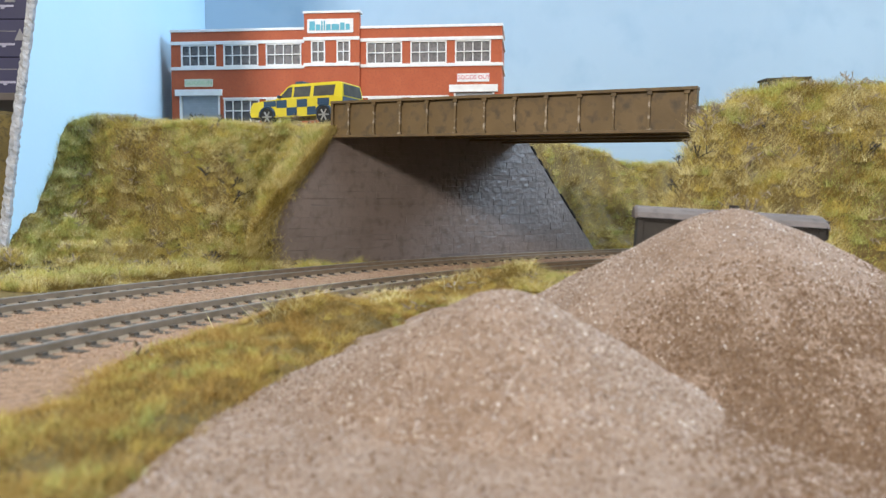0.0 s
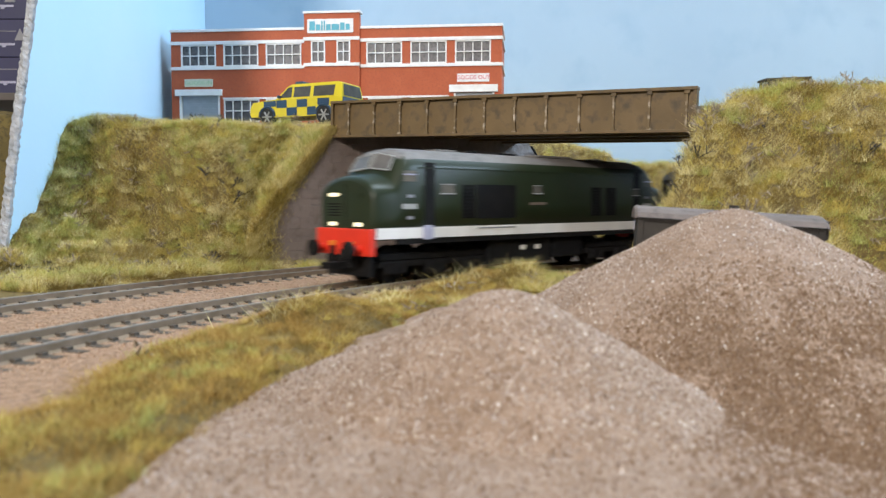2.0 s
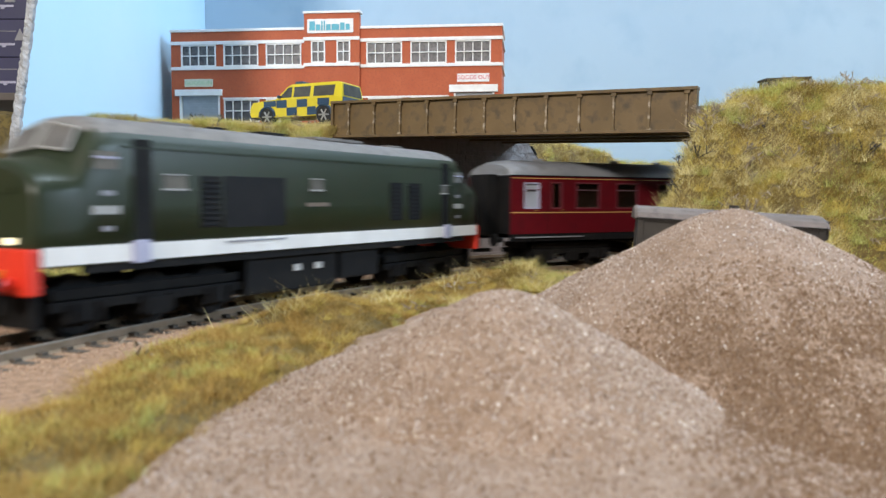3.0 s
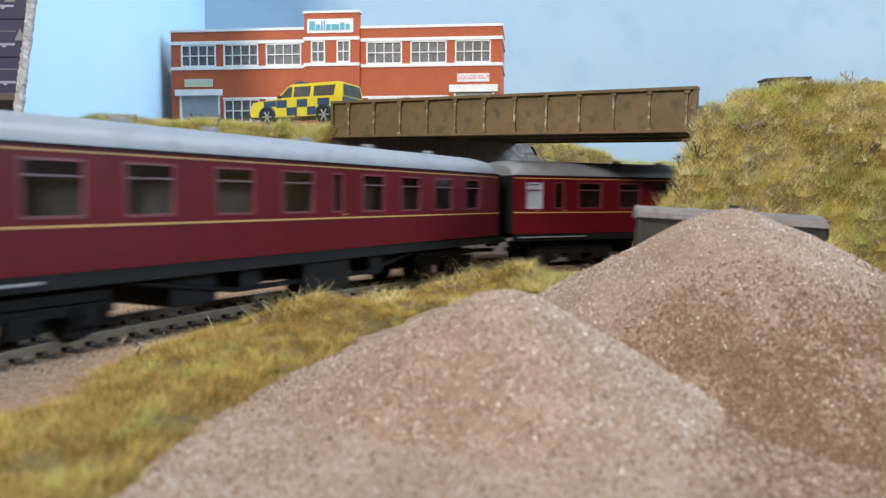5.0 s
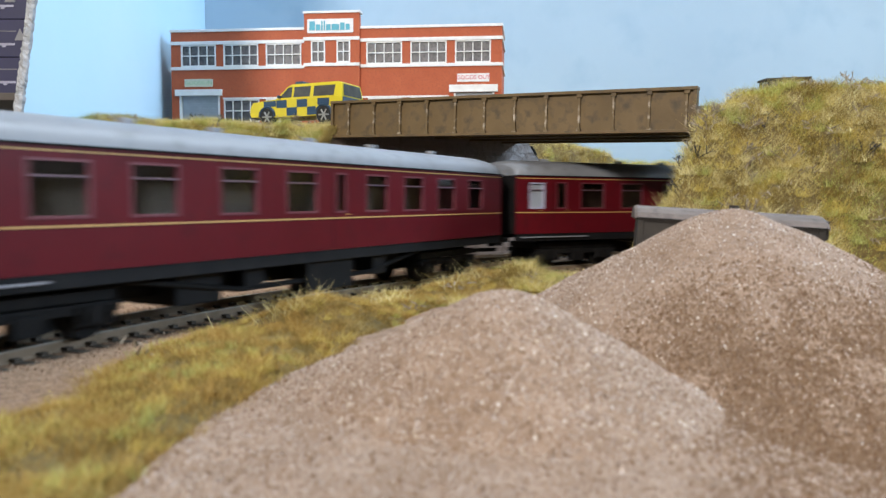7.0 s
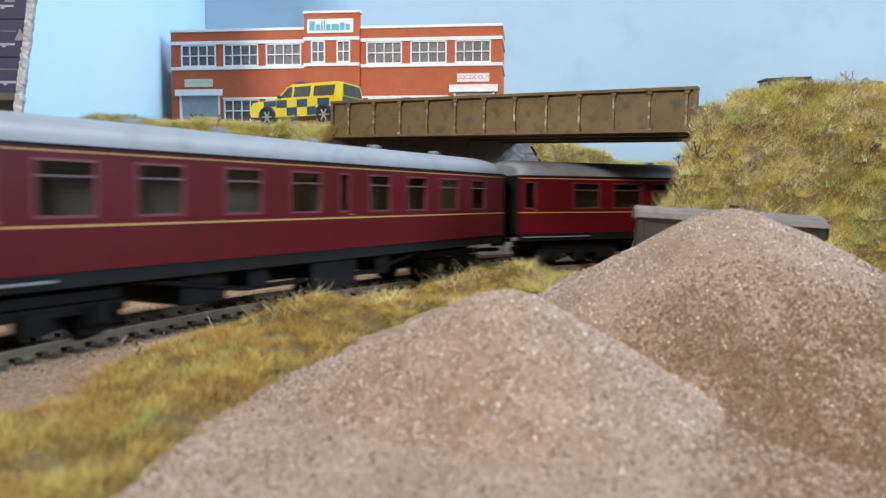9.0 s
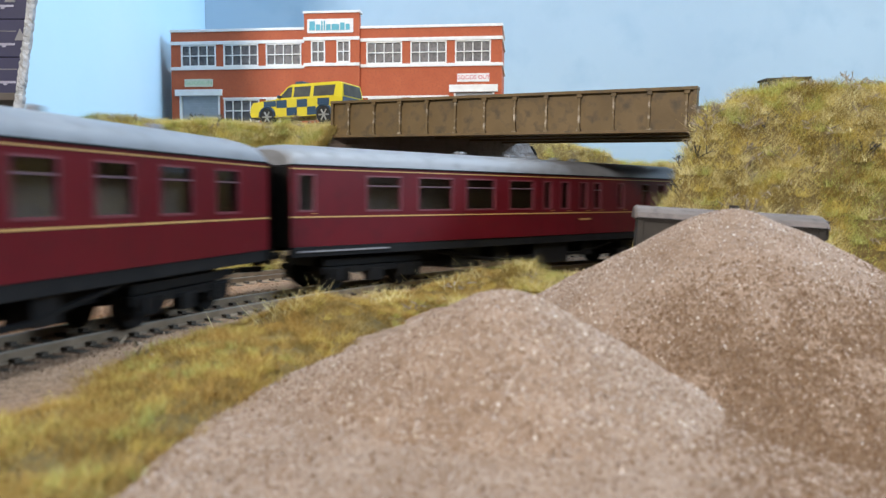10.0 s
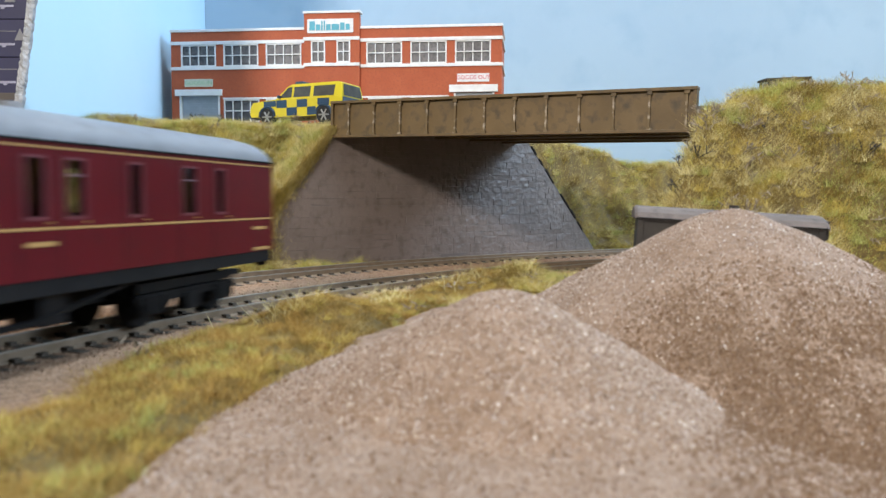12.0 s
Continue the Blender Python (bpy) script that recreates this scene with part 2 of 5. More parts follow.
def ground_z(x, y):
    """Height of the scenery over the plan."""
    x, y = np.asarray(x, float), np.asarray(y, float)
    r, az = polar(x, y)
    z = np.full(x.shape, -4.0)
    # outer bank and the shelf behind it
    near = smooth01((az - 36.0) / 4.0)
    wall = near * (1 - smooth01((az - 61.5) / 2))
    start = R_OUT + 56 - 9 * wall - 15 * np.exp(-((az - 37.8) / 1.7) ** 2) - 6 * smooth01((az - 62) / 3) + 3 * nz(x, y, 18, 7) * (1 - wall)
    width = 82 + 16 * smooth01((38.5 - az) / 3) - 46 * near + 22 * smooth01((az - 61) / 4) + 7 * nz(x, y, 34, 1) * (1 - 0.7 * wall)
    top = 77.5 - 6.0 * (1 - smooth01((az - 41.5) / 3)) * (1 - smooth01((r - R_OUT - 140) / 30)) - 4 * smooth01((az - 63) / 3) - 13 * smooth01((az - 66.2) / 3.5)
    ramp = np.clip((r - start) / width, 0, 1)
    low = smooth01((39 - az) / 3.5)
    prof = (1 - low) * (0.5 * ramp + 0.5 * smooth01(ramp)) + low * np.interp(ramp, (0, 0.3, 0.45, 0.56, 0.7, 0.86, 1), (0, 0.06, 0.14, 0.30, 0.54, 0.79, 1))
    outer = -4 + (top + 4) * prof + (10.0 * nz(x, y, 9, 2) + 4.5 * nz(x, y, 3.8, 6)) * (1 - 0.7 * np.exp(-((az - 40.5) / 2.2) ** 2)) * smooth01(ramp * 4) * (1 - 0.75 * smooth01(ramp * 6 - 5))
    z = np.where((r > start) & (y > 120), np.maximum(z, outer), z)
    foot = np.clip((r - R_OUT - 24) / 24, 0, 1)
    z = z + np.where((foot > 0) & (y > 120) & (z < 6), 2.5 * smooth01(foot) * (1 + 0.4 * nz(x, y, 9, 9)), 0)
    # the bank keeps behind the abutment and stands up to its sloping end
    k, front = along_wall(x, y)
    z = np.where((front > -4.2) & (front < 60) & (k < 1.05), np.minimum(z, -1.5 + 260 * smooth01((-0.20 - k) / 0.16)), z)
    edge = np.interp(k, (-0.24, -0.21, 0.01), (-6, 19, 70.5))
    z = np.where((front < -4.2) & (front > -45) & (k > -0.3) & (k < 0.06), np.maximum(z, edge + 0.5 + 2.0 * nz(x, y, 5, 2)), z)
    # inner bank that carries the bridge's other end
    f = np.minimum(np.clip((474 - r) / 40, 0, 1), 0.80 * np.clip((x - 75 - 0.25 * (y - 330)) / 36, 0, 1) + 0.20 * np.clip((x - 100) / 70, 0, 1))
    g = np.clip((y - 258 - 0.05 * (x - 100)) / 74, 0, 1)
    inner = -4 + 84 * np.minimum(0.35 * f + 0.65 * smooth01(f), 0.5 * g + 0.5 * smooth01(g)) + (6.0 * nz(x, y, 9, 5) + 3.0 * nz(x, y, 3.8, 7)) * np.minimum(1, 1.6 * np.minimum(f, g)) * (1 - 0.75 * smooth01(3 * np.minimum(f, g) - 2))
    z = np.where((f > 0) & (g > 0) & (x > -20) & (y > 250), np.maximum(z, inner), z)
    # verge between the line and the sand, with one green hummock
    bare = 18 + 20 * (1 - smooth01((y - 125) / 75))
    v = smooth01((R_IN - bare - r) / 14) * (r < R_IN - bare)
    verge = v * (2.6 + 1.6 * nz(x, y, 9, 3) + 5 * smooth01((y - 270) / 60) * (x < 160)) * smooth01((sand_edge(y) + 3 - x) / 12 + (y > 285))
    hummock = 8.0 * np.exp(-(((x + 33) / 13) ** 2 + ((y - 216) / 15) ** 2))
    pit = 8 * smooth01((x - sand_edge(y) + 3) / 12) * (y < 286) * smooth01((284 - y) / 10) * (y > 0) * (x < 330)
    return z + verge + hummock - pit


def build_ground():
    xs = np.concatenate((np.arange(-700, -300, 20.0), np.arange(-300, 420, 2.5), np.arange(420, 1500, 24.0)))
    ys = np.concatenate((np.arange(-1100, 60, 24.0), np.arange(60, 720, 2.5), [720.0, 780.0, 840.0, 900.0]))
    X, Y = np.meshgrid(xs, ys)
    Z = ground_z(X, Y) + 0.5 * nz(X, Y, 2.3, 4)
    n, m = len(xs), len(ys)
    i = np.arange(m - 1)[:, None] * n + np.arange(n - 1)[None, :]
    faces = np.stack((i, i + 1, i + n + 1, i + n), -1).reshape(-1, 4).tolist()
    ob = raw("ground", np.stack((X, Y, Z), -1).reshape(-1, 3), faces, M_EARTH, smooth=True)
    return tagged(ob, "brown earth scenery base with grassy embankments", "ground", kind="structure")


def sleeper_mesh():
    bm = bmesh.new()
    box(bm, -15, 15, -1.6, 1.6, -4.2, -2.42, bevel=0.15)
    for x in (-8.6, 8.6):
        box(bm, x - 2.1, x + 2.1, -0.9, 0.9, -2.6, -1.7)
    me = bpy.data.meshes.new("sleeper")
    bmesh.ops.scale(bm, vec=(MM, MM, MM), verts=bm.verts)
    bm.to_mesh(me)
    bm.free()
    me.materials.append(M_SLEEPER)
    return me


def build_ballast_grains():
    """Loose stones lying over both track beds along the scenic stretch."""
    rng = np.random.default_rng(66)
    n = 52000
    az, r = np.radians(rng.uniform(2, 74, n)), rng.uniform(R_IN - 46, R_OUT + 34, n)
    keep = (np.abs(np.abs(r - R_IN) - 8.6) > 1.6) & (np.abs(np.abs(r - R_OUT) - 8.6) > 1.6)
    inner = (np.abs(r - R_IN) < 14) | (np.abs(r - R_OUT) < 14)
    keep &= ~inner | (rng.random(n) < 0.4)
    az, r = az[keep], r[keep]
    c = np.stack((CENTRE[0] - r * np.cos(az), CENTRE[1] + r * np.sin(az), np.interp(r, (R_IN - 40, R_IN - 19, R_OUT + 19, R_OUT + 34), (-3.5, -2.5, -2.5, -3.4))), -1)
    between = (r > R_IN + 24) & (r < R_OUT - 24)
    c[between, 2] -= 0.4
    tagged(grains("ballast_stones", c, 0.5, M_STONELET, 71, None), "fine brown ballast stones strewn round the tracks", "ballast", kind="stuff")


def build_track(radius, name, me):
    t = empty(name)
    part("ballast", ring([(radius - 46, -6), (radius + 31, -6), (radius + 31, -3.8), (radius + 19, -2.58), (radius - 19, -2.58), (radius - 46, -3.4)]), M_BALLAST, t, "pinkish brown fine ballast")
    for off in (-8.6, 8.6):
        c = radius + off
        rail = part("rail", ring([(c - 1.2, -2.6), (c + 1.2, -2.6), (c + 0.3, -2.0), (c + 0.5, -0.25), (c - 0.5, -0.25), (c - 0.3, -2.0)]), M_RAIL, t)
        part("rail_head", ring([(c - 0.5, -0.35), (c + 0.5, -0.35), (c + 0.45, 0), (c - 0.45, 0)]), M_RAILTOP, rail)
    # sleepers one by one along the scenic stretch, joined round the rest
    pitch = 7.2 / radius
    rnd = random.Random(3)
    rest = bmesh.new()
    for k in range(int(2 * math.pi / pitch)):
        a = k * pitch
        x, y = CENTRE[0] - radius * math.cos(a), CENTRE[1] + radius * math.sin(a)
        turn = math.degrees(math.atan2(math.sin(a), -math.cos(a))) + rnd.uniform(-1, 1)
        if radians(-5) < a < radians(82):
            ob = new("sleeper", me)
            ob.parent = t
            ob.matrix_basis = mm_pose(x, y, rnd.uniform(-0.1, 0.05), 0, 0, turn)
        else:
            r = bmesh.ops.create_cube(rest, size=1)
            bmesh.ops.transform(rest, matrix=Matrix.Translation((x, y, -3.3)) @ Matrix.Rotation(radians(turn), 4, "Z") @ Matrix.Diagonal((30, 3, 1.6, 1)), verts=r["verts"])
    tagged(part("sleeper_row", rest, M_SLEEPER, t), kind="stuff")
    return tagged(t, "model railway track with dark sleepers and dull steel rails", "railway track", kind="structure")


# ---- small scatter: blades, grains and twigs ----
def blades(name, x, y, z, height, width, lean, material, seed, label, cat="grass"):
    """One thin leaning blade at each place."""
    rng = np.random.default_rng(seed)
    n = len(x)
    a = rng.uniform(0, 2 * np.pi, n)
    h = height * rng.uniform(0.5, 1.25, n)
    w = width * rng.uniform(0.6, 1.3, n)
    l = h * lean * rng.uniform(0.2, 1.3, n)
    b = rng.uniform(0, 2 * np.pi, n)
    v = np.empty((n, 3, 3))
    v[:, 0] = np.stack((x - np.cos(a) * w / 2, y - np.sin(a) * w / 2, z - 0.4), -1)
    v[:, 1] = np.stack((x + np.cos(a) * w / 2, y + np.sin(a) * w / 2, z - 0.4), -1)
    v[:, 2] = np.stack((x + np.cos(b) * l, y + np.sin(b) * l, z + h), -1)
    me = bpy.data.meshes.new(name)
    me.vertices.add(3 * n)
    me.vertices.foreach_set("co", (v * MM).ravel())
    me.loops.add(3 * n)
    me.loops.foreach_set("vertex_index", np.arange(3 * n, dtype=np.int32))
    me.polygons.add(n)
    me.polygons.foreach_set("loop_start", np.arange(0, 3 * n, 3, dtype=np.int32))
    me.update(calc_edges=True)
    me.materials.append(material)
    return tagged(new(name, me), label, cat, kind="stuff")


def place(n, x0, x1, y0, y1, keep, seed):
    rng = np.random.default_rng(seed)
    x, y = rng.uniform(x0, x1, n), rng.uniform(y0, y1, n)
    k = keep(x, y, rng)
    return x[k], y[k], ground_z(x[k], y[k])


def on_deck(x, y):
    """True on the bridge's deck and the road behind it."""
    gx, gy = x - GL.x, y - GL.y
    u, v = gx * GDIR.x + gy * GDIR.y, gx * GNRM.x + gy * GNRM.y
    return (u > -6) & (u < 204) & (v > -2) & (v < 130)


def build_grass():
    def banks(x, y, rng):
        r, az = polar(x, y)
        k, front = along_wall(x, y)
        wall = (k > -0.22) & (k < 1.0) & (front > -0.8)
        foot = (az > 36) & (az < 62) & (r > R_OUT + 23 + 14 * rng.random(len(x)) ** 0.5 - 5 * (az < 42)) & (r < R_OUT + 33 + 9 * (az < 39.5)) & (rng.random(len(x)) < 0.8)
        return foot | (r > R_OUT + 31 + 12 * rng.random(len(x))) & ~wall & ~on_deck(x, y) & ~((x > -122) & (x < -50) & (y > 464) & (y < 540)) & (x > -195 - 0.1 * (y - 350)) & (r < R_OUT + 170)
    def inner(x, y, rng):
        r, az = polar(x, y)
        return (r < R_IN - 26 + 6 * nz(x, y, 6, 3)) & (y > 256 + 4 * rng.random(len(x))) & (x > sand_edge(y) - 4) & ~((x > 54) & (x < 124) & (y < 262)) & ~on_deck(x, y)
    def verge(x, y, rng):
        r, az = polar(x, y)
        return (r < R_IN - 38 + 15 * smooth01((y - 125) / 75) + 4 * nz(x, y, 7, 3)) & (x < sand_edge(y) + 3 * nz(x, y, 5, 6) + 1 + 10 * rng.random(len(x)) ** 2.5)
    beds = (("bank_grass", banks, -208, -35, 295, 515, 900000, 21, 2.3), ("far_bank_grass", banks, 40, 235, 540, 690, 170000, 61, 2.5), ("mound_grass", inner, 0, 250, 250, 440, 620000, 31, 2.2), ("verge_grass", verge, -130, 30, 70, 330, 620000, 41, 1.35))
    for nm, keep, x0, x1, y0, y1, n, seed, hgt in beds:
        x, y, z = place(n, x0, x1, y0, y1, keep, seed)
        low_verge = nm == "verge_grass"
        rng = np.random.default_rng(seed + 5)
        # colour runs in patches of about 4, 10 and 30 mm
        patch = 0.40 * nz(x, y, 8, seed) + 0.34 * nz(x, y, 2.6, seed + 2) + 0.34 * nz(x, y, 21, seed + 4)
        pick = 0.55 * rng.random(len(x)) + 0.22 + patch + (0.66 if low_verge else 0.02 if nm == "bank_grass" else 0.08) - 0.3 * smooth01((-158 - x) / 25)
        pick = pick - 0.75 * np.exp(-(((x + 33) / 12) ** 2 + ((y - 216) / 14) ** 2)) - 0.7 * np.exp(-(((x + 70) / 16) ** 2 + ((y - 108) / 18) ** 2))
        # pale fresh tufts at the crest beside the bridge
        crest = np.exp(-(((x + 80) / 36) ** 2 + ((y - 430) / 28) ** 2))
        wide = 0.17 if low_verge else 0.25
        thin = rng.random(len(x)) < 0.66 + 0.55 * nz(x, y, 3.7, seed + 3) + 0.4 * crest
        x, y, z, pick, crest = x[thin], y[thin], z[thin], pick[thin], crest[thin]
        # brown fibres, in patches and at the bank's foot, also paint in shade
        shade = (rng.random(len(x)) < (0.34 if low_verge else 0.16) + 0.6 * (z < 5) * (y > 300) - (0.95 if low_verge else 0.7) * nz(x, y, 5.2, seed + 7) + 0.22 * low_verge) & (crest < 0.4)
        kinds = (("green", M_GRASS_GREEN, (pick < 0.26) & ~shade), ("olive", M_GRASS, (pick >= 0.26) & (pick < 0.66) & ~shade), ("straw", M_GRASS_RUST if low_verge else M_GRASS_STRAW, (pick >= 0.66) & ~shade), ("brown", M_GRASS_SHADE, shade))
        words = {"green": "short green fibre grass on the slopes", "olive": "olive and yellow fibre grass on the slopes", "straw": "dry straw and rust coloured fibre grass", "brown": "dull brown matted fibres, darkened for the shade under the grass"}
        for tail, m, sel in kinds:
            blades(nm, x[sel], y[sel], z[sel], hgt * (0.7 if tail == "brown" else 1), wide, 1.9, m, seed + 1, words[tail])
        # fuzzy tufts standing out of the mat, each of one colour
        k = rng.choice(len(x), len(x) // (150 if low_verge else 260), replace=False)
        u = rng.random(len(k)) + 0.45 * nz(x[k], y[k], 12, seed) - 0.2 * crest[k]
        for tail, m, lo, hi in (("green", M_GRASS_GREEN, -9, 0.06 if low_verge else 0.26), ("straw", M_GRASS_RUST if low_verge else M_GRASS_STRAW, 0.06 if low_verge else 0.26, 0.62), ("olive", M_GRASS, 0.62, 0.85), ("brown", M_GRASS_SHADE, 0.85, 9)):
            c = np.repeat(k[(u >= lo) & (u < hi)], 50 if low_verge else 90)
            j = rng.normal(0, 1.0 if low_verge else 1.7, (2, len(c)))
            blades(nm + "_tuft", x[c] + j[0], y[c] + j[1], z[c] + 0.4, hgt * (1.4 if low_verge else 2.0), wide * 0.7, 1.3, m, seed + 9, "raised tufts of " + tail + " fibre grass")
    # grass hanging over the sloping end and foot of the abutment
    rng = np.random.default_rng(91)
    t = rng.random(26000)
    k, zz = np.interp(t, (0, 0.28, 1), (-0.245, -0.21, 0.01)), np.interp(t, (0, 0.28, 1), (-4, 19, 70.5))
    off = np.abs(rng.normal(0, 1, len(t))) * np.interp(t, (0, 0.4, 1), (10, 4, 2)) - 2
    k = k + off / (WB - WA).length
    x, y = WA.x + (WB - WA).x * k, WA.y + (WB - WA).y * k
    d = rng.uniform(0.2, 1.6, len(t))
    x, y = x + d * 0.6, y - d * 0.8
    h = rng.random(len(t)) + 0.5 * nz(zz, off, 5, 3)
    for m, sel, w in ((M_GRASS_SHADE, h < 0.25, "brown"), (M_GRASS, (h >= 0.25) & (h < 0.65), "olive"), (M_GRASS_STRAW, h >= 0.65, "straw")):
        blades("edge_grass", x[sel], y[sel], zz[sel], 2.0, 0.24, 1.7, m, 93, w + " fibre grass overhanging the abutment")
    # tall dry stalks beside the line
    def stalks(x, y, rng):
        r, az = polar(x, y)
        return (r < R_IN - 22) & (r > R_IN - 46) & (y > 205) & (y < 395) & (rng.random(len(x)) < 0.35 + 0.9 * nz(x, y, 6, 4))
    x, y, z = place(15000, -60, 90, 200, 400, stalks, 51)
    blades("dry_stalks", x, y, z, 5.8, 0.2, 1.7, M_GRASS_STRAW, 52, "pale dry stalks standing along the verge")


def build_twigs():
    """Loose dead twigs and weeds scattered over the banks."""
    rng = random.Random(8)
    spots = []
    while len(spots) < 420:
        x, y = rng.uniform(-190, 230), rng.uniform(90, 620)
        r, az = (float(v) for v in polar(x, y))
        outer = R_OUT + 44 < r < R_OUT + 150 and not (39 < az < 62.5 and r < R_OUT + 52)
        inner = r < R_IN - 34 and y > 262 and x > float(sand_edge(y))
        verge = r < R_IN - 34 and x < float(sand_edge(y)) and y > 160 and rng.random() < 0.12
        if (outer or inner or verge) and not on_deck(x, y):
            spots.append((x, y, float(ground_z(x, y))))
    rng = np.random.default_rng(9)
    c = np.repeat(np.array(spots), 9, axis=0)
    n = len(c)
    p = c + np.stack((rng.normal(0, 1.5, n), rng.normal(0, 1.5, n), rng.uniform(1.2, 4.0, n)), -1)
    q = p + np.stack((rng.normal(0, 1.4, n), rng.normal(0, 1.4, n), rng.normal(0.5, 1.0, n)), -1)
    w = rng.uniform(0.15, 0.36, n)[:, None]
    up, side = np.array((0, 0, 1.0)), np.array((1.0, 0.5, 0))
    v = np.stack((p + up * w, p - up * w * 0.6 + side * w, p - up * w * 0.6 - side * w, q + up * w * 0.5, q - up * w * 0.4 + side * w * 0.5, q - up * w * 0.4 - side * w * 0.5), 1)
    f = (np.array(((0, 1, 4, 3), (1, 2, 5, 4), (2, 0, 3, 5)))[None] + 6 * np.arange(n)[:, None, None]).reshape(-1, 4)
    ob = raw("twig_litter", v.reshape(-1, 3), f.tolist(), M_TWIG)
    tagged(ob, "grey brown dead twigs littered over the grass", "twigs", kind="stuff")


def build_weed(x, y, size, material, label, seed):
    """One branching dry weed."""
    rng = random.Random(seed)
    bm = bmesh.new()
    z = float(ground_z(x, y))
    def grow(p, d, l, r, k):
        q = p + d * l
        rod(bm, p, q, r, n=4, r2=r * 0.6)
        if k:
            for _ in range(3):
                e = (d + Vector((rng.uniform(-0.9, 0.9), rng.uniform(-0.9, 0.9), rng.uniform(-0.3, 0.6)))).normalized()
                grow(q, e, l * 0.7, r * 0.65, k - 1)
    for _ in range(4):
        d = Vector((rng.uniform(-1.2, 1.2), rng.uniform(-1.2, 1.2), 0.8)).normalized()
        grow(Vector((x + rng.uniform(-1, 1), y + rng.uniform(-1, 1), z - 0.3)), d, size * 0.34, min(size * 0.035, 0.3), 2)
    return tagged(part("dry_weed", bm, material), label, "weed", group="dry weeds")


def pile_z(d, peak, slope):
    return peak - slope * (math.sqrt(d * d + 64) - 8)


def sand_pile(x, y, peak, slope, seed, label, shaded_flank=False):
    """A heap with a rounded crown, loose grains lying on it."""
    top = empty("sand_pile", mm_pose(x, y, -4))
    n, k = 120, 60
    radius = (peak + 12) / slope + 9
    vs, fs = [], []
    rnd = random.Random(seed)
    def height(a, rr, px, py):
        w = 1 + 0.05 * math.sin(2 * a + seed) + 0.035 * math.sin(3 * a + seed * 2)
        return pile_z(rr * w, peak, slope) + 0.7 * float(nz(px, py, 6, seed)) * min(1, rr / 12) + 4
    for j in range(k + 1):
        rr = radius * j / k
        for i in range(n):
            a = 2 * math.pi * i / n
            px, py = rr * math.cos(a), rr * math.sin(a)
            vs.append((px, py, height(a, rr, px, py) + rnd.uniform(-0.12, 0.12)))
    for j in range(k):
        for i in range(n):
            fs.append((j * n + i, j * n + (i + 1) % n, (j + 1) * n + (i + 1) % n, (j + 1) * n + i))
    raw("mound", vs, fs, M_SAND, top, smooth=True)
    rng = np.random.default_rng(seed)
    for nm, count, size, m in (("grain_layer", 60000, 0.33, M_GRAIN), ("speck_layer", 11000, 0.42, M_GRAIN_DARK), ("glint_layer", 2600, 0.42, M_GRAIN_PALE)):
        a = rng.uniform(0, 2 * np.pi, count)
        rr = radius * np.sqrt(rng.random(count))
        px, py = rr * np.cos(a), rr * np.sin(a)
        w = 1 + 0.05 * np.sin(2 * a + seed) + 0.035 * np.sin(3 * a + seed * 2)
        pz = peak - slope * (np.sqrt((rr * w) ** 2 + 64) - 8) + 0.7 * nz(px, py, 6, seed) * np.minimum(1, rr / 12) + 4
        c = np.stack((px, py, pz), -1)
        tagged(grains(nm, c, size, m, seed, top), kind="stuff")
    # dark brown grains thickened over one flank stand in for the shade on it
    a = rng.uniform(-2.5, 0.35, 120000)
    rr = radius * np.sqrt(rng.random(len(a)))
    keep = rng.random(len(a)) < smooth01((rr / radius - 0.28) / 0.5) * smooth01((a + 2.5) / 0.5) * smooth01((0.35 - a) / 0.5) * np.clip(0.8 + 0.7 * nz(rr * np.cos(a), rr * np.sin(a), 5, seed), 0, 1)
    a, rr = a[keep], rr[keep]
    if shaded_flank:
        px, py = rr * np.cos(a), rr * np.sin(a)
        tagged(grains("shade_grain_layer", np.stack((px, py, np.maximum(np.array([height(*q) for q in zip(a, rr, px, py)]), sand_z(x + px, y + py) + 4)), -1), 0.55, M_GRAIN_DARK, seed + 3, top), kind="stuff")
    return tagged(top, label, "sand pile", group="sand piles")


def grains(name, c, size, material, seed, parent):
    """A small tilted tetrahedron at each place."""
    rng = np.random.default_rng(seed + 99)
    n = len(c)
    s = size * rng.uniform(0.6, 1.3, n)
    base = np.array(((1, 0, -0.5), (-0.5, 0.87, -0.5), (-0.5, -0.87, -0.5), (0, 0, 0.8)))
    jit = base[None] + rng.normal(0, 0.28, (n, 4, 3))
    t = rng.uniform(0, 2 * np.pi, n)
    ct, st = np.cos(t)[:, None], np.sin(t)[:, None]
    v = np.stack((jit[..., 0] * ct - jit[..., 1] * st, jit[..., 0] * st + jit[..., 1] * ct, jit[..., 2]), -1) * s[:, None, None] * 0.7 + c[:, None, :]
    f = (np.array(((0, 1, 3), (1, 2, 3), (2, 0, 3), (0, 2, 1)))[None] + 4 * np.arange(n)[:, None, None]).reshape(-1, 3)
    return raw(name, v.reshape(-1, 3), f.tolist(), material, parent)


PILES = ((11.2, 140, 16.3, 0.60, 1), (75.4, 205, 30.3, 0.53, 2))


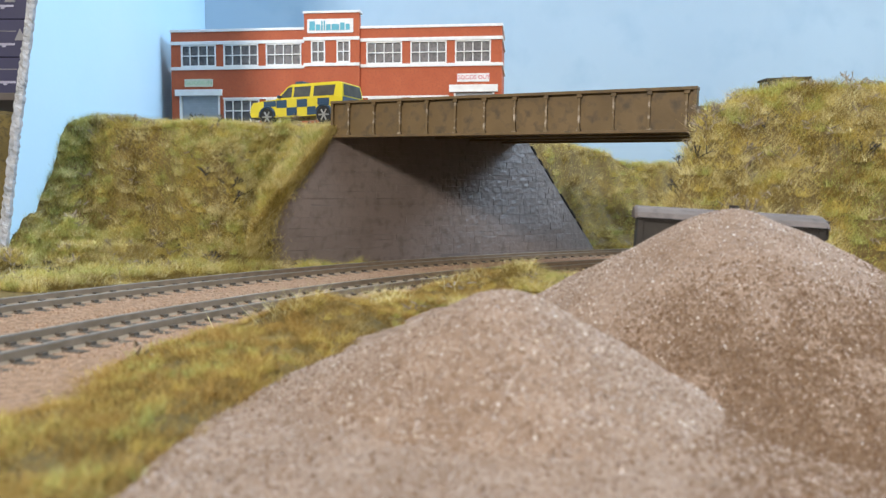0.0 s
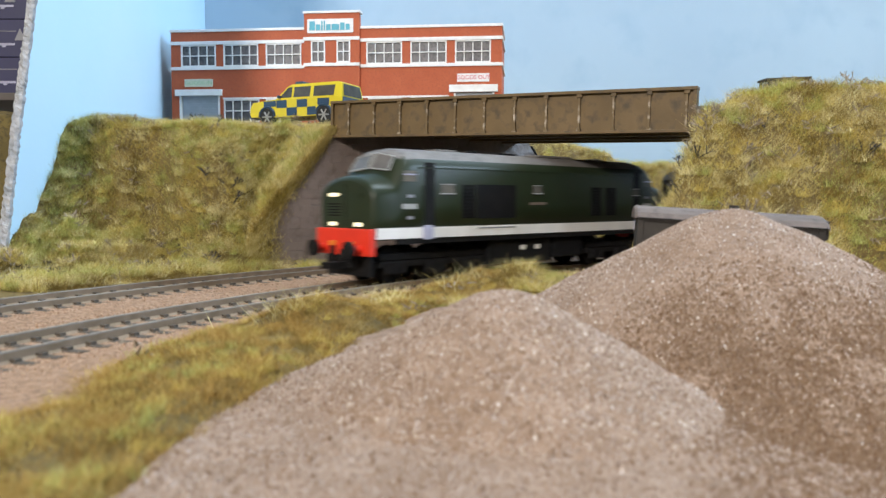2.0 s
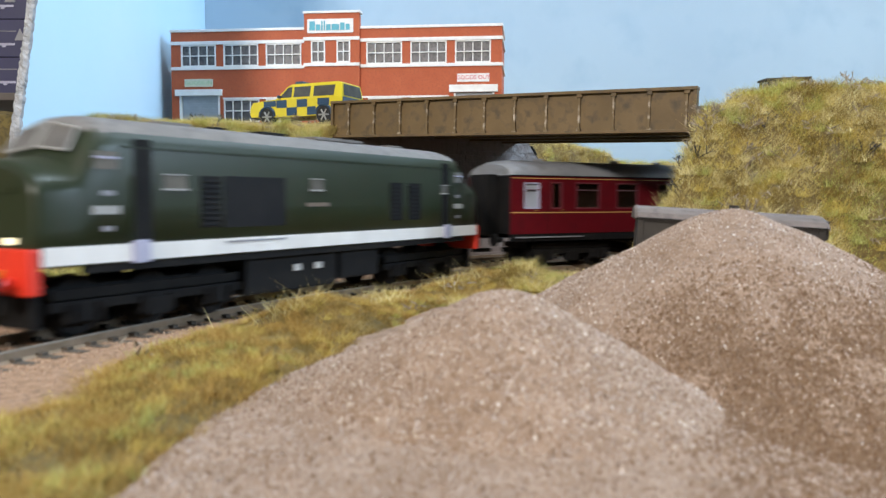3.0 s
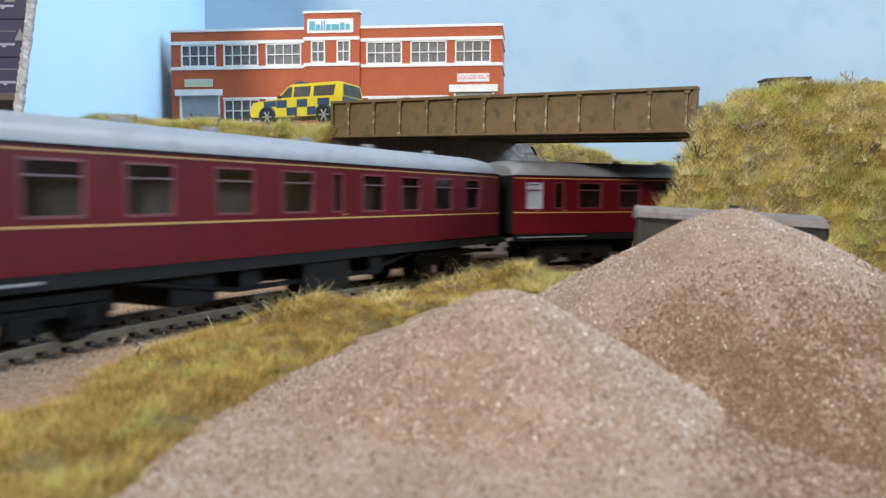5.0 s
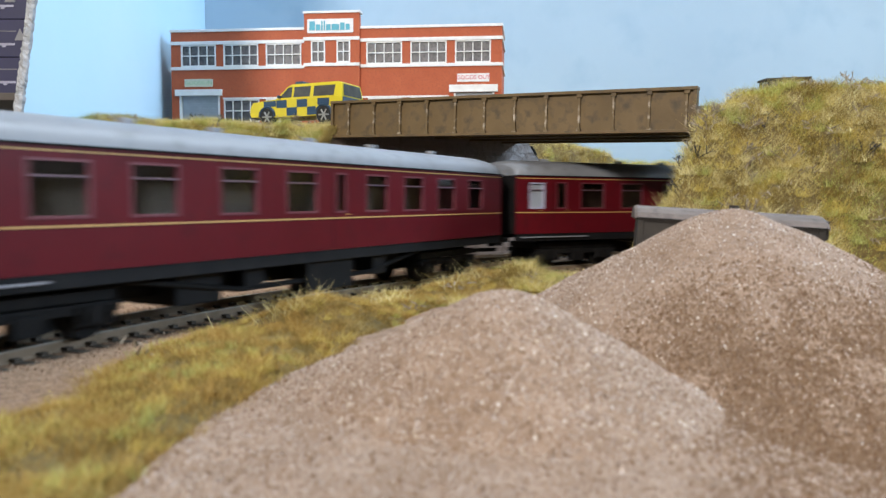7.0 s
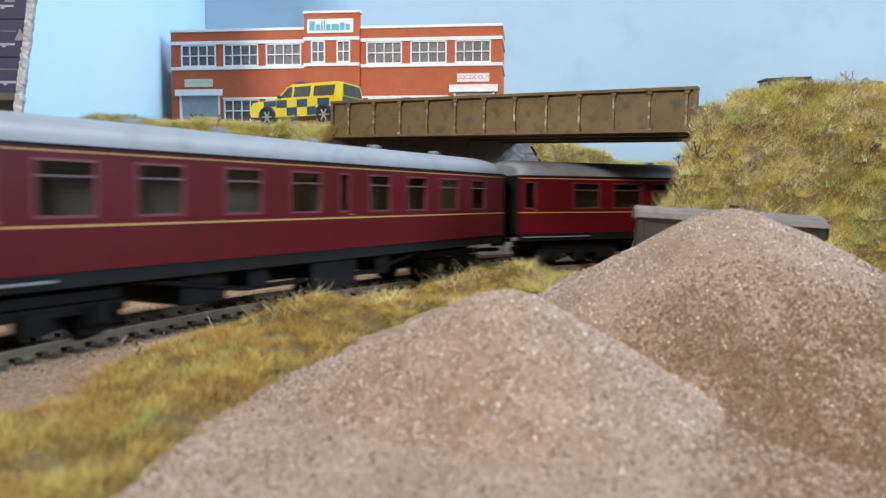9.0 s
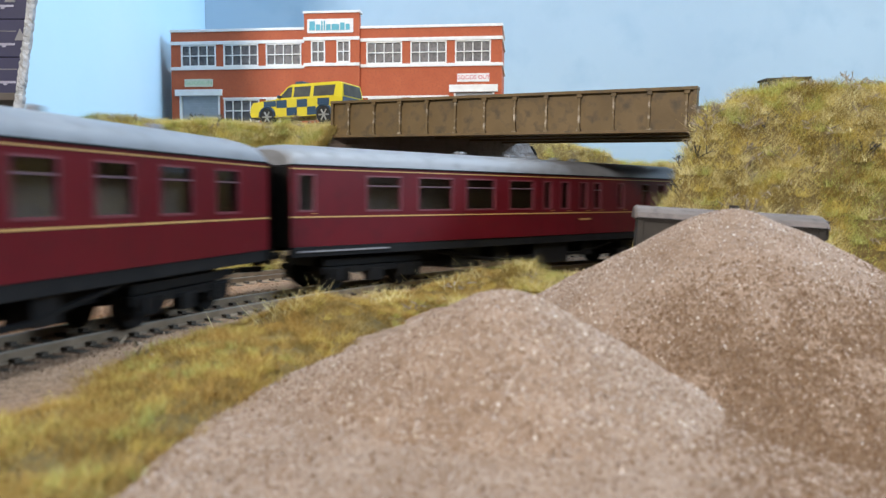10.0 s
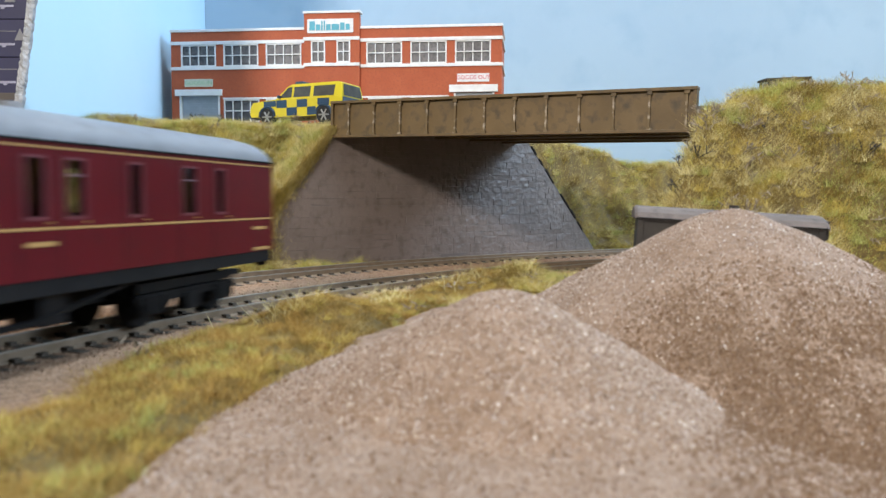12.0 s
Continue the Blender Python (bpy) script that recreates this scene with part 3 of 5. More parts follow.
def sand_z(X, Y):
    """The spread of sand, running up softly into the foot of each heap."""
    inside = smooth01((X - sand_edge(Y) + 9 + 2 * nz(X, Y, 6, 6)) / 8) * smooth01((286 - Y) / 14)
    Z = -7 + 4.6 * inside - 6.5 * smooth01((X - 30) / 40) * inside + 0.5 * nz(X, Y, 5, 8) + 0.25 * nz(X, Y, 1.7, 2)
    for px, py, peak, slope, seed in PILES:
        a = np.arctan2(Y - py, X - px)
        w = 1 + 0.05 * np.sin(2 * a + seed) + 0.035 * np.sin(3 * a + seed * 2)
        heap = peak - slope * (np.sqrt((np.hypot(X - px, Y - py) * w) ** 2 + 64) - 8) - 4
        k = 3.2
        Z = np.where(inside > 0.3, np.maximum(Z, heap) + k * np.log1p(np.exp(-np.abs(Z - heap) / k)) * smooth01((inside - 0.3) / 0.7), Z)
    return Z


def build_sand_floor():
    """The thin spread of sand round the heaps."""
    xs, ys = np.arange(-60, 330, 1.7), np.arange(40, 292, 1.7)
    X, Y = np.meshgrid(xs, ys)
    n, m = len(xs), len(ys)
    i = np.arange(m - 1)[:, None] * n + np.arange(n - 1)[None, :]
    ob = raw("sand_floor", np.stack((X, Y, sand_z(X, Y)), -1).reshape(-1, 3), np.stack((i, i + 1, i + n + 1, i + n), -1).reshape(-1, 4).tolist(), M_SAND, smooth=True)
    rng = np.random.default_rng(77)
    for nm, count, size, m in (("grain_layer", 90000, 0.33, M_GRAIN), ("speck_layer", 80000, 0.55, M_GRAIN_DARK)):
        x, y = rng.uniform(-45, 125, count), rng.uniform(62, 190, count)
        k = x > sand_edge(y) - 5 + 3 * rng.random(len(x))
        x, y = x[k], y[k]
        # specks crowd towards the right, painting in the shade over the sand there
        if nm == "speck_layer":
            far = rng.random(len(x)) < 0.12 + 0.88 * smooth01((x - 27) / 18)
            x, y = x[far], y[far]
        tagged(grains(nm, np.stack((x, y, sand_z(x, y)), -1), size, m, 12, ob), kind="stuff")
    return tagged(ob, "thin spread of pinkish brown sand", "sand", kind="structure")


# ---- bridge ----
GL, GR = Vector((-61.4, 430)), Vector((106, 340))
GDIR = (GR - GL).normalized()
GNRM = Vector((-GDIR.y, GDIR.x))


def build_bridge():
    span = (GR - GL).length
    slope = -4.2 / span
    m = Matrix.Translation((GL.x * MM, GL.y * MM, 0)) @ Matrix.Rotation(math.atan2(GDIR.y, GDIR.x), 4, "Z") @ Matrix.Rotation(-math.atan(slope), 4, "Y")
    b = empty("girder_bridge", m)
    part("web", boxed(0, span, 0.8, 2.2, 66.9, 84.2), M_GIRDER, b)
    part("top_flange", boxed(-0.4, span + 0.4, -1.2, 4.2, 83.6, 85.0, bevel=0.2), M_GIRDER, b)
    part("bottom_flange", boxed(-0.4, span + 0.4, -1.2, 4.2, 65.6, 66.9, bevel=0.2), M_GIRDER, b)
    part("end_plate", boxed(span - 1.2, span + 0.2, -0.9, 3.6, 66.9, 83.6), M_GIRDER, b)
    part("end_plate", boxed(-0.2, 1.2, -0.9, 3.6, 66.9, 83.6), M_GIRDER, b)
    for i in range(12):
        x = 11 + i * (span - 15) / 11
        rib = part("rib", boxed(x - 0.5, x + 0.5, -0.6, 0.8, 66.9, 83.0, bevel=0.15), M_RIB, b, "rust-streaked stiffening rib")
        part("gusset", boxed(x - 1.2, x + 1.2, -1.0, 0.6, 82.0, 83.6, bevel=0.2), M_GIRDER, rib)
        part("rib_foot", boxed(x - 1.0, x + 1.0, -1.0, 0.8, 66.9, 68.0, bevel=0.2), M_RIB, rib)
    part("deck", boxed(-4, span + 6, 4.3, 119, 70.2, 75.6), M_GIRDER, b, "dark brown underside of the deck")
    part("road_surface", boxed(-4, span + 6, 4.6, 118, 75.6, 77.2), M_ROAD, b, "grey road surface")
    part("back_girder", boxed(0, span, 119.2, 121.4, 70.2, 84.4), M_GIRDER, b)
    for i in range(5):
        y = 14 + i * 24
        part("cross_beam", boxed(4, span - 4, y, y + 2.4, 69.0, 70.1), M_GIRDER, b)
    return tagged(b, "weathered brown plate girder road bridge over the tracks", "bridge")


def build_wall():
    d = WB - WA
    length = d.length
    base = Matrix.Translation((WA.x * MM, WA.y * MM, 0)) @ Matrix.Rotation(math.atan2(d.y, d.x), 4, "Z")
    poly = [(-0.24, -6), (1.03, -6), (1.0, 1), (0.70, 70.5), (0.01, 70.5), (-0.21, 19)]
    top = part("abutment_wall", prism([(k * length, z) for k, z in poly], 0, 5), M_JOINT, None, at=base)
    rnd = random.Random(5)
    z = -5.0
    while z < 68:
        h = rnd.uniform(2.6, 6.2)
        hi = min(z + h, 70.2)
        def limits(zz):
            lo = np.interp(zz, (-6, 19, 70), (-0.235, -0.2, 0.012)) * length
            up = np.interp(zz, (-6, 1, 70), (1.02, 0.99, 0.70)) * length
            return lo, up
        (a0, b0), (a1, b1) = limits(z), limits(hi)
        lo, up = max(a0, a1), min(b0, b1)
        x = lo + 0.1
        first = True
        while x < up - 2:
            w = rnd.uniform(6, 24)
            e = min(x + w, up)
            if up - e < 4:
                e = up
            g = 0.02
            p = [(x + g if not first else a0 + 0.1, z + g), (e - g if e < up else b0 - 0.1, z + g), (e - g if e < up else b1 - 0.1, hi - g), (x + g if not first else a1 + 0.1, hi - g)]
            out = rnd.uniform(0.06, 0.24)
            bm = bmesh.new()
            bk = [bm.verts.new((q[0], 0.02, q[1])) for q in p]
            cx, cz = sum(q[0] for q in p) / 4, sum(q[1] for q in p) / 4
            fr = [bm.verts.new((q[0] + (cx - q[0]) * 0.012, -out + rnd.uniform(-0.08, 0.08), q[1] + (cz - q[1]) * 0.03 + rnd.uniform(-0.05, 0.05))) for q in p]
            bm.faces.new(fr)
            for i in range(4):
                bm.faces.new((bk[i], bk[(i + 1) % 4], fr[(i + 1) % 4], fr[i]))
            part("stone", bm, M_STONE, top)
            x, first = e, False
        z = hi
    # dark torn edge of the card
    z0 = 67.0
    while z0 > 14:
        run = rnd.uniform(4, 13)
        k0, k1 = (float(np.interp(v, (1, 70.5), (1.0, 0.70))) * length for v in (z0, z0 - run))
        part("torn_edge", prism([(k0 - 0.5, z0), (k0 + rnd.uniform(0.3, 1.2), z0 + 0.4), (k1 + rnd.uniform(0.2, 1.0), z0 - run), (k1 - 0.6, z0 - run)], -0.5, 0.6), M_BLACK, top)
        z0 -= run + rnd.choice((0.4, 2.5, 7))
    return tagged(top, "grey embossed stone bridge abutment with sloping ends", "wall", kind="structure")


def holed(u0, u1, z0, z1, holes, y0, y1, bm=None):
    """An upright plate in x, z from y0 to y1 with rectangular openings (a, b, lo, hi)."""
    bm = bm or bmesh.new()
    us = sorted({u0, u1, *(h[0] for h in holes), *(h[1] for h in holes)})
    zs = sorted({z0, z1, *(h[2] for h in holes), *(h[3] for h in holes)})
    def solid(i, j):
        if not (0 <= i < len(us) - 1 and 0 <= j < len(zs) - 1):
            return False
        u, z = (us[i] + us[i + 1]) / 2, (zs[j] + zs[j + 1]) / 2
        return not any(a < u < b and lo < z < hi for a, b, lo, hi in holes)
    vert = {}
    def v(i, j, y):
        if (i, j, y) not in vert:
            vert[i, j, y] = bm.verts.new((us[i], y, zs[j]))
        return vert[i, j, y]
    for i in range(len(us) - 1):
        for j in range(len(zs) - 1):
            if not solid(i, j):
                continue
            for y in (y0, y1):
                bm.faces.new((v(i, j, y), v(i + 1, j, y), v(i + 1, j + 1, y), v(i, j + 1, y)))
            for di, dj, (a, b) in ((-1, 0, ((i, j), (i, j + 1))), (1, 0, ((i + 1, j), (i + 1, j + 1))), (0, -1, ((i, j), (i + 1, j))), (0, 1, ((i, j + 1), (i + 1, j + 1)))):
                if not solid(i + di, j + dj):
                    bm.faces.new((v(*a, y0), v(*b, y0), v(*b, y1), v(*a, y1)))
    return bm


def letters(name, text, size, material, parent, m):
    """Raised lettering in the built-in font, as a mesh."""
    cu = bpy.data.curves.new(name, "FONT")
    cu.body, cu.size, cu.extrude = text, size * MM, 0.00012
    cu.align_x, cu.align_y = "CENTER", "CENTER"
    tmp = bpy.data.objects.new(name, cu)
    me = bpy.data.meshes.new_from_object(tmp)
    bpy.data.objects.remove(tmp)
    me.materials.clear()
    me.materials.append(material)
    ob = new(name, me)
    ob.parent, ob.matrix_basis = parent, m
    return ob


# ---- factory behind the road ----
def build_factory():
    b = empty("factory", mm_pose(-217.5, 640, 0, 0, 0, -6.1))
    L, Z0, ZT = 263.5, 77, 164.6
    win = [(8.7, 36.9), (43.7, 71.6), (78.3, 106.4), (158.7, 186.2), (193.3, 220.9), (227.9, 254.8)]
    lower = [(43.5, 72), (78, 106), (160, 186), (193, 220)]
    holes = [(a, c, 137.6, 154.3) for a, c in win] + [(a, c, 93.6, 111.2) for a, c in lower]
    holes += [(6.6, 40.0, 77.0, 115.0), (226.7, 258.0, 77.0, 115.0)]
    part("wall", holed(0, L, Z0, ZT, holes, 0, 3), M_BRICK, b, "orange red printed brick wall")
    part("end_wall", boxed(L - 3, L, 3.01, 56, Z0, ZT), M_BRICK, b)
    part("end_wall", boxed(0, 3, 3.01, 56, Z0, ZT), M_BRICK, b)
    part("roof", boxed(3, L - 3, 3, 56, 160, 161.5), M_ROAD, b, "flat grey roof")
    part("tower", holed(109.9, 153.5, Z0, 176.4, [(115.6, 126.3, 138.8, 155.2), (135.9, 146.1, 138.8, 155.2)], -3.2, -0.01), M_BRICK, b)
    part("tower_back", boxed(110.5, 153, 3.01, 5, 164, 176), M_BRICK, b)
    def band(z0, z1, out, tower=True):
        part("white_band", boxed(-0.4, 109.8, -out, 0.0, z0, z1, bevel=0.2), M_WHITE, b)
        part("white_band", boxed(153.6, L + 0.4, -out, 0.0, z0, z1, bevel=0.2), M_WHITE, b)
        part("white_band", boxed(L, L + out, 0.01, 56, z0, z1, bevel=0.2), M_WHITE, b)
        if tower:
            part("white_band", boxed(109.5, 153.9, -3.2 - out, -3.2, z0 + 1, z1 + 1, bevel=0.2), M_WHITE, b)
    band(154.6, 157.2, 1.0)
    band(134.8, 137.3, 1.0)
    part("coping", boxed(-0.6, 109.8, -0.8, 4, 164.6, 166.7, bevel=0.2), M_WHITE, b)
    part("coping", boxed(153.6, L + 0.8, -0.8, 4, 164.6, 166.7, bevel=0.2), M_WHITE, b)
    part("coping", boxed(L - 3.5, L + 0.8, 4.01, 56, 164.6, 166.7, bevel=0.2), M_WHITE, b)
    part("coping", boxed(109.0, 154.4, -4.0, 5.5, 176.4, 178.2, bevel=0.2), M_WHITE, b)
    part("lintel_band", boxed(42.8, 109.8, -0.8, 0.0, 111.4, 112.8), M_WHITE, b)
    part("lintel_band", boxed(153.6, 223.0, -0.8, 0.0, 111.4, 112.8), M_WHITE, b)
    part("door_lintel", boxed(3.4, 42.2, -2.0, 0.0, 114.5, 119.4, bevel=0.3), M_WHITE, b)
    part("door_lintel", boxed(223.2, 260.6, -2.0, 0.0, 115.0, 120.6, bevel=0.3), M_WHITE, b)
    def window(a, c, lo, hi, cols, y=0.0):
        f = 0.8
        bars = [(a - 0.3, c + 0.3, lo - 0.5, lo + f), (a - 0.3, c + 0.3, hi - f, hi + 0.3), (a - 0.3, a + f, lo + f, hi - f), (c - f, c + 0.3, lo + f, hi - f), (a + f, c - f, (lo + hi) / 2 - 0.35, (lo + hi) / 2 + 0.35)]
        for k in range(1, cols):
            x = a + (c - a) * k / cols
            bars += [(x - 0.35, x + 0.35, lo + f, (lo + hi) / 2 - 0.35), (x - 0.35, x + 0.35, (lo + hi) / 2 + 0.35, hi - f)]
        bm = bmesh.new()
        for q in bars:
            box(bm, q[0], q[1], y - 0.5, y + 0.8, q[2], q[3])
        w = part("window", bm, M_WHITE, b, "white glazing bars")
        part("pane", boxed(a, c, y + 0.85, y + 1.4, lo, hi), M_PANE, w, "dark glossy pane")
    for a, c in win:
        window(a, c, 137.6, 154.3, 4)
    for a, c in lower:
        window(a, c, 93.6, 111.2, 4)
    for a, c in ((115.6, 126.3), (135.9, 146.1)):
        window(a, c, 138.8, 155.2, 2, -3.2)
    for a, c in ((6.6, 40.0), (226.7, 258.0)):
        door = part("roller_shutter", boxed(a + 1.6, c - 1.6, 1.6, 2.4, 77, 114.9), M_SHUTTER, b, "grey slatted roller shutter")
        part("door_frame", boxed(a, a + 1.5, -0.6, 2.4, 77, 114.5), M_WHITE, b)
        part("door_frame", boxed(c - 1.5, c, -0.6, 2.4, 77, 114.5), M_WHITE, b)
        z = 77.3
        while z < 114:
            part("slat", boxed(a + 1.7, c - 1.7, 1.2, 1.6, z, z + 1.6, bevel=0.15), M_SHUTTER, door)
            z += 2.0
    # signs
    s = part("sign", boxed(112.6, 148.9, -4.0, -3.2, 161.2, 171.9, bevel=0.1), M_WHITE, b, "white name board with teal bars")
    x = 114.4
    for w, h in ((4.4, 7.0), (3.4, 4.6), (1.2, 7.0), (1.2, 7.0), (3.6, 4.6), (6.0, 4.6), (3.6, 5.6), (3.2, 4.6)):
        part("bar", boxed(x, x + w, -4.3, -4.0, 163.2, 163.2 + h, bevel=0.1), M_TEAL, s)
        x += w + 0.75
    s = part("sign", boxed(11.1, 34.4, -0.7, 0.0, 121.6, 127.6), M_CREAM, b, "cream sign lettered GOODS IN")
    letters("lettering", "GOODS IN", 4.6, M_SIGNGREEN, s, mm_pose(22.7, -0.75, 124.6, 90, 0, 0))
    s = part("sign", boxed(229.3, 254.1, -0.7, 0.0, 122.9, 129.1), M_WHITE, b, "white sign lettered GOODS OUT in red")
    letters("lettering", "GOODS OUT", 4.3, M_SIGNRED, s, mm_pose(241.7, -0.75, 126, 90, 0, 0))
    return tagged(b, "low red brick two-storey factory with white bands and windows", "factory building")


# ---- rescue car on the road ----
def build_car():
    c = empty("rescue_car", mm_pose(-84.5, 494, 77.6, 0, 0, 180 - 24) @ Matrix.Scale(1.05, 4))
    L, W, = 31.5, 12.2
    # x forward; lower body with wheel arches, glazed upper body, bonnet
    low = [(-L, 6), (-L + 0.6, 5), (-24.6, 5), (-24, 8.2), (-21.5, 10.2), (-17.5, 10.2), (-15, 8.2), (-14.4, 4.6), (14.4, 4.6), (15, 8.2), (17.5, 10.2), (21.3, 10.2), (23.8, 8.2), (24.4, 5), (L - 0.8, 5), (L, 6.5), (L - 0.2, 11.5), (L - 2, 13.6), (13.5, 14.9), (-L + 0.3, 14.9)]
    bm = prism(low, -W, W)
    bmesh.ops.bevel(bm, geom=[e for e in bm.edges if abs(e.verts[0].co.y - e.verts[1].co.y) < 0.01 and min(e.verts[0].co.z, e.verts[1].co.z) > 10.5], offset=0.6, segments=2, affect="EDGES")
    part("body", bm, M_CARYELLOW, c)
    def taper(poly, w0, w1, z0, z1, m, name, lab="", par=c):
        bm = prism(poly, -1, 1)
        for v in bm.verts:
            k = (v.co.z - z0) / (z1 - z0)
            v.co.y *= w0 + (w1 - w0) * k
        return part(name, bm, m, par, lab)
    taper([(13.5, 14.9), (5.5, 22.2), (3, 23.2), (-28.2, 23.4), (-30.3, 22.6), (-L + 0.3, 14.9)], W - 0.3, W - 2.2, 14.9, 23.4, M_CARYELLOW, "cabin")
    def quad(p, m, name, lab=""):
        bm = bmesh.new()
        f = bm.faces.new([bm.verts.new(q) for q in p])
        bmesh.ops.solidify(bm, geom=[f], thickness=0.25)
        return part(name, bm, m, c, lab)
    def y_at(z, side, out=0.12):
        return side * (W - 0.3 - 1.9 * (z - 14.9) / 8.5 + out)
    for side in (-1, 1):
        for a, b2, a2, b3 in ((11.2, 2.6, 5.2, 2.6), (1.2, -10.0, 1.2, -10.0), (-12.2, -25.8, -12.2, -26.4)):
            zt = 21.6
            quad([(a, y_at(15.6, side), 15.6), (b2, y_at(15.6, side), 15.6), (b3, y_at(zt, side), zt), (a2, y_at(zt, side), zt)], M_CARGLASS, "window", "dark side window")
        for a, b2, z0, z1 in ((12.6, 5.6, 9.8, 14.2), (-1.4, -8.4, 9.8, 14.2), (5.6, -1.4, 5.2, 9.8), (-8.4, -14.2, 5.2, 9.8), (-15.4, -23.2, 10.6, 14.2), (21.6, 12.9, 10.8, 14.0)):
            part("blue_panel", boxed(b2, a, side * (W + 0.02), side * (W + 0.22), z0, z1), M_CARBLUE, c, "navy blue check panel")
        part("mirror", boxed(9.6, 10.8, side * W, side * (W + 2.2), 15.2, 16.8, bevel=0.3), M_CARBLUE, c)
        for x in (-19.5, 19.4):
            arch = bmesh.new()
            for k in range(8):
                a0, a1 = math.pi * k / 8, math.pi * (k + 1) / 8
                p = Vector((x + 5.4 * math.cos(a0), side * (W + 0.1), 5.2 + 5.4 * math.sin(a0)))
                q = Vector((x + 5.4 * math.cos(a1), side * (W + 0.1), 5.2 + 5.4 * math.sin(a1)))
                rod(arch, p, q, 0.8, n=5)
            part("wheel_arch", arch, M_CARBLUE, c, "dark wheel arch lip")
            w = part("wheel", rodded((x, side * (W - 3.4), 4.9), (x, side * (W + 0.1), 4.9), 4.9, 20), M_TYRE, c, "black tyre")
            hub = bmesh.new()
            rod(hub, (x, side * (W + 0.1), 4.9), (x, side * (W + 0.35), 4.9), 1.0, 10)
            for k in range(6):
                a = k * math.pi / 3
                rod(hub, (x, side * (W + 0.2), 4.9), (x + 3.3 * math.cos(a), side * (W + 0.2), 4.9 + 3.3 * math.sin(a)), 0.5, 5)
            part("rim", hub, M_ALLOY, w, "silver spoked rim")
    quad([(13.2, -10.6, 15.4), (13.2, 10.6, 15.4), (6.0, 9.6, 22.0), (6.0, -9.6, 22.0)], M_CARGLASS, "windscreen")
    quad([(-L - 0.05, -10.2, 15.4), (-L - 0.05, 10.2, 15.4), (-30.6, 9.0, 22.0), (-30.6, -9.0, 22.0)], M_CARGLASS, "rear_window", "pale reflecting rear window")
    part("tailgate", boxed(-L - 0.3, -L, -11.4, 11.4, 7.5, 14.6, bevel=0.3), M_CARBLUE, c, "navy tailgate")
    part("light_bar", boxed(-3.2, 2.2, -8.5, 8.5, 23.3, 25.0, bevel=0.5), M_CARBLUE, c, "blue roof light bar")
    part("bumper", boxed(L - 1.2, L + 0.7, -11.8, 11.8, 4.4, 8.2, bevel=0.5), M_CARBLUE, c)
    return tagged(c, "yellow four-wheel-drive rescue car with navy check panels", "car")


# ---- shed beside the bank, shelter on the bank ----
def build_shed():
    b = empty("van_body_shed", mm_pose(84.3, 243, -5.4, 0, 3.2, -11))
    part("body", boxed(-25.8, 25.8, -12, 12, -9, 31.4, bevel=0.3), M_HUT, b)
    for x in (-25.3, -9, 9, 25.3):
        part("frame_post", boxed(x - 0.9, x + 0.9, -12.6, -11.9, 0, 31.2, bevel=0.15), M_HUT, b)
    for y in (-12, 12):
        part("eaves_strip", boxed(-26.5, 26.5, y - 0.7, y + 0.7, 30.4, 31.6, bevel=0.2), M_HUT, b)
    arc = [(-13.4, 31.5), (-11.5, 33.0), (-8, 34.2), (-3, 34.9), (3, 34.9), (8, 34.2), (11.5, 33.0), (13.4, 31.5)]
    bm = bmesh.new()
    rows = [[bm.verts.new((x, y, z)) for y, z in arc] for x in (-27.1, -26.3, 26.3, 27.1)]
    for i, row in enumerate(rows):
        if i in (0, 3):
            for v in row:
                v.co.z -= 0.5
    for i in range(3):
        for k in range(len(arc) - 1):
            bm.faces.new((rows[i][k], rows[i][k + 1], rows[i + 1][k + 1], rows[i + 1][k]))
    for row in (rows[0], rows[-1]):
        bm.faces.new(row)
    bm.faces.new((rows[0][0], rows[3][0], rows[3][-1], rows[0][-1]))
    part("roof", bm, M_HUTROOF, b, "pale grey curved roof")
    part("roof_vent", rodded((3, 2, 34), (3, 2, 36.6), 1.5, 10), M_HUT, b)
    part("end_fitting", boxed(25.9, 27.7, -10, -6, 28, 33.5, bevel=0.4), M_HUT, b)
    return tagged(b, "dark grey van body shed with pale roof behind the sand", "shed")


def build_shelter():
    z = 79.0
    b = empty("small_shelter", mm_pose(171, 400, z + 0.6, 0, -3, 4))
    part("roof", boxed(-11.6, 11.6, -5, 5, 12.6, 13.7, bevel=0.3), M_HUT, b, "flat dark roof")
    for x in (-10, 0, 10):
        for y in (-4.2, 4.5):
            part("post", boxed(x - 0.5, x + 0.5, y - 0.5, y + 0.5, 0, 12.6), M_HUT, b)
    part("back_panel", boxed(-9.4, 9.4, 3.2, 3.6, 0, 12.2), M_GREYPLASTIC, b)
    return tagged(b, "small flat-roofed dark shelter on the grassy bank", "shelter")


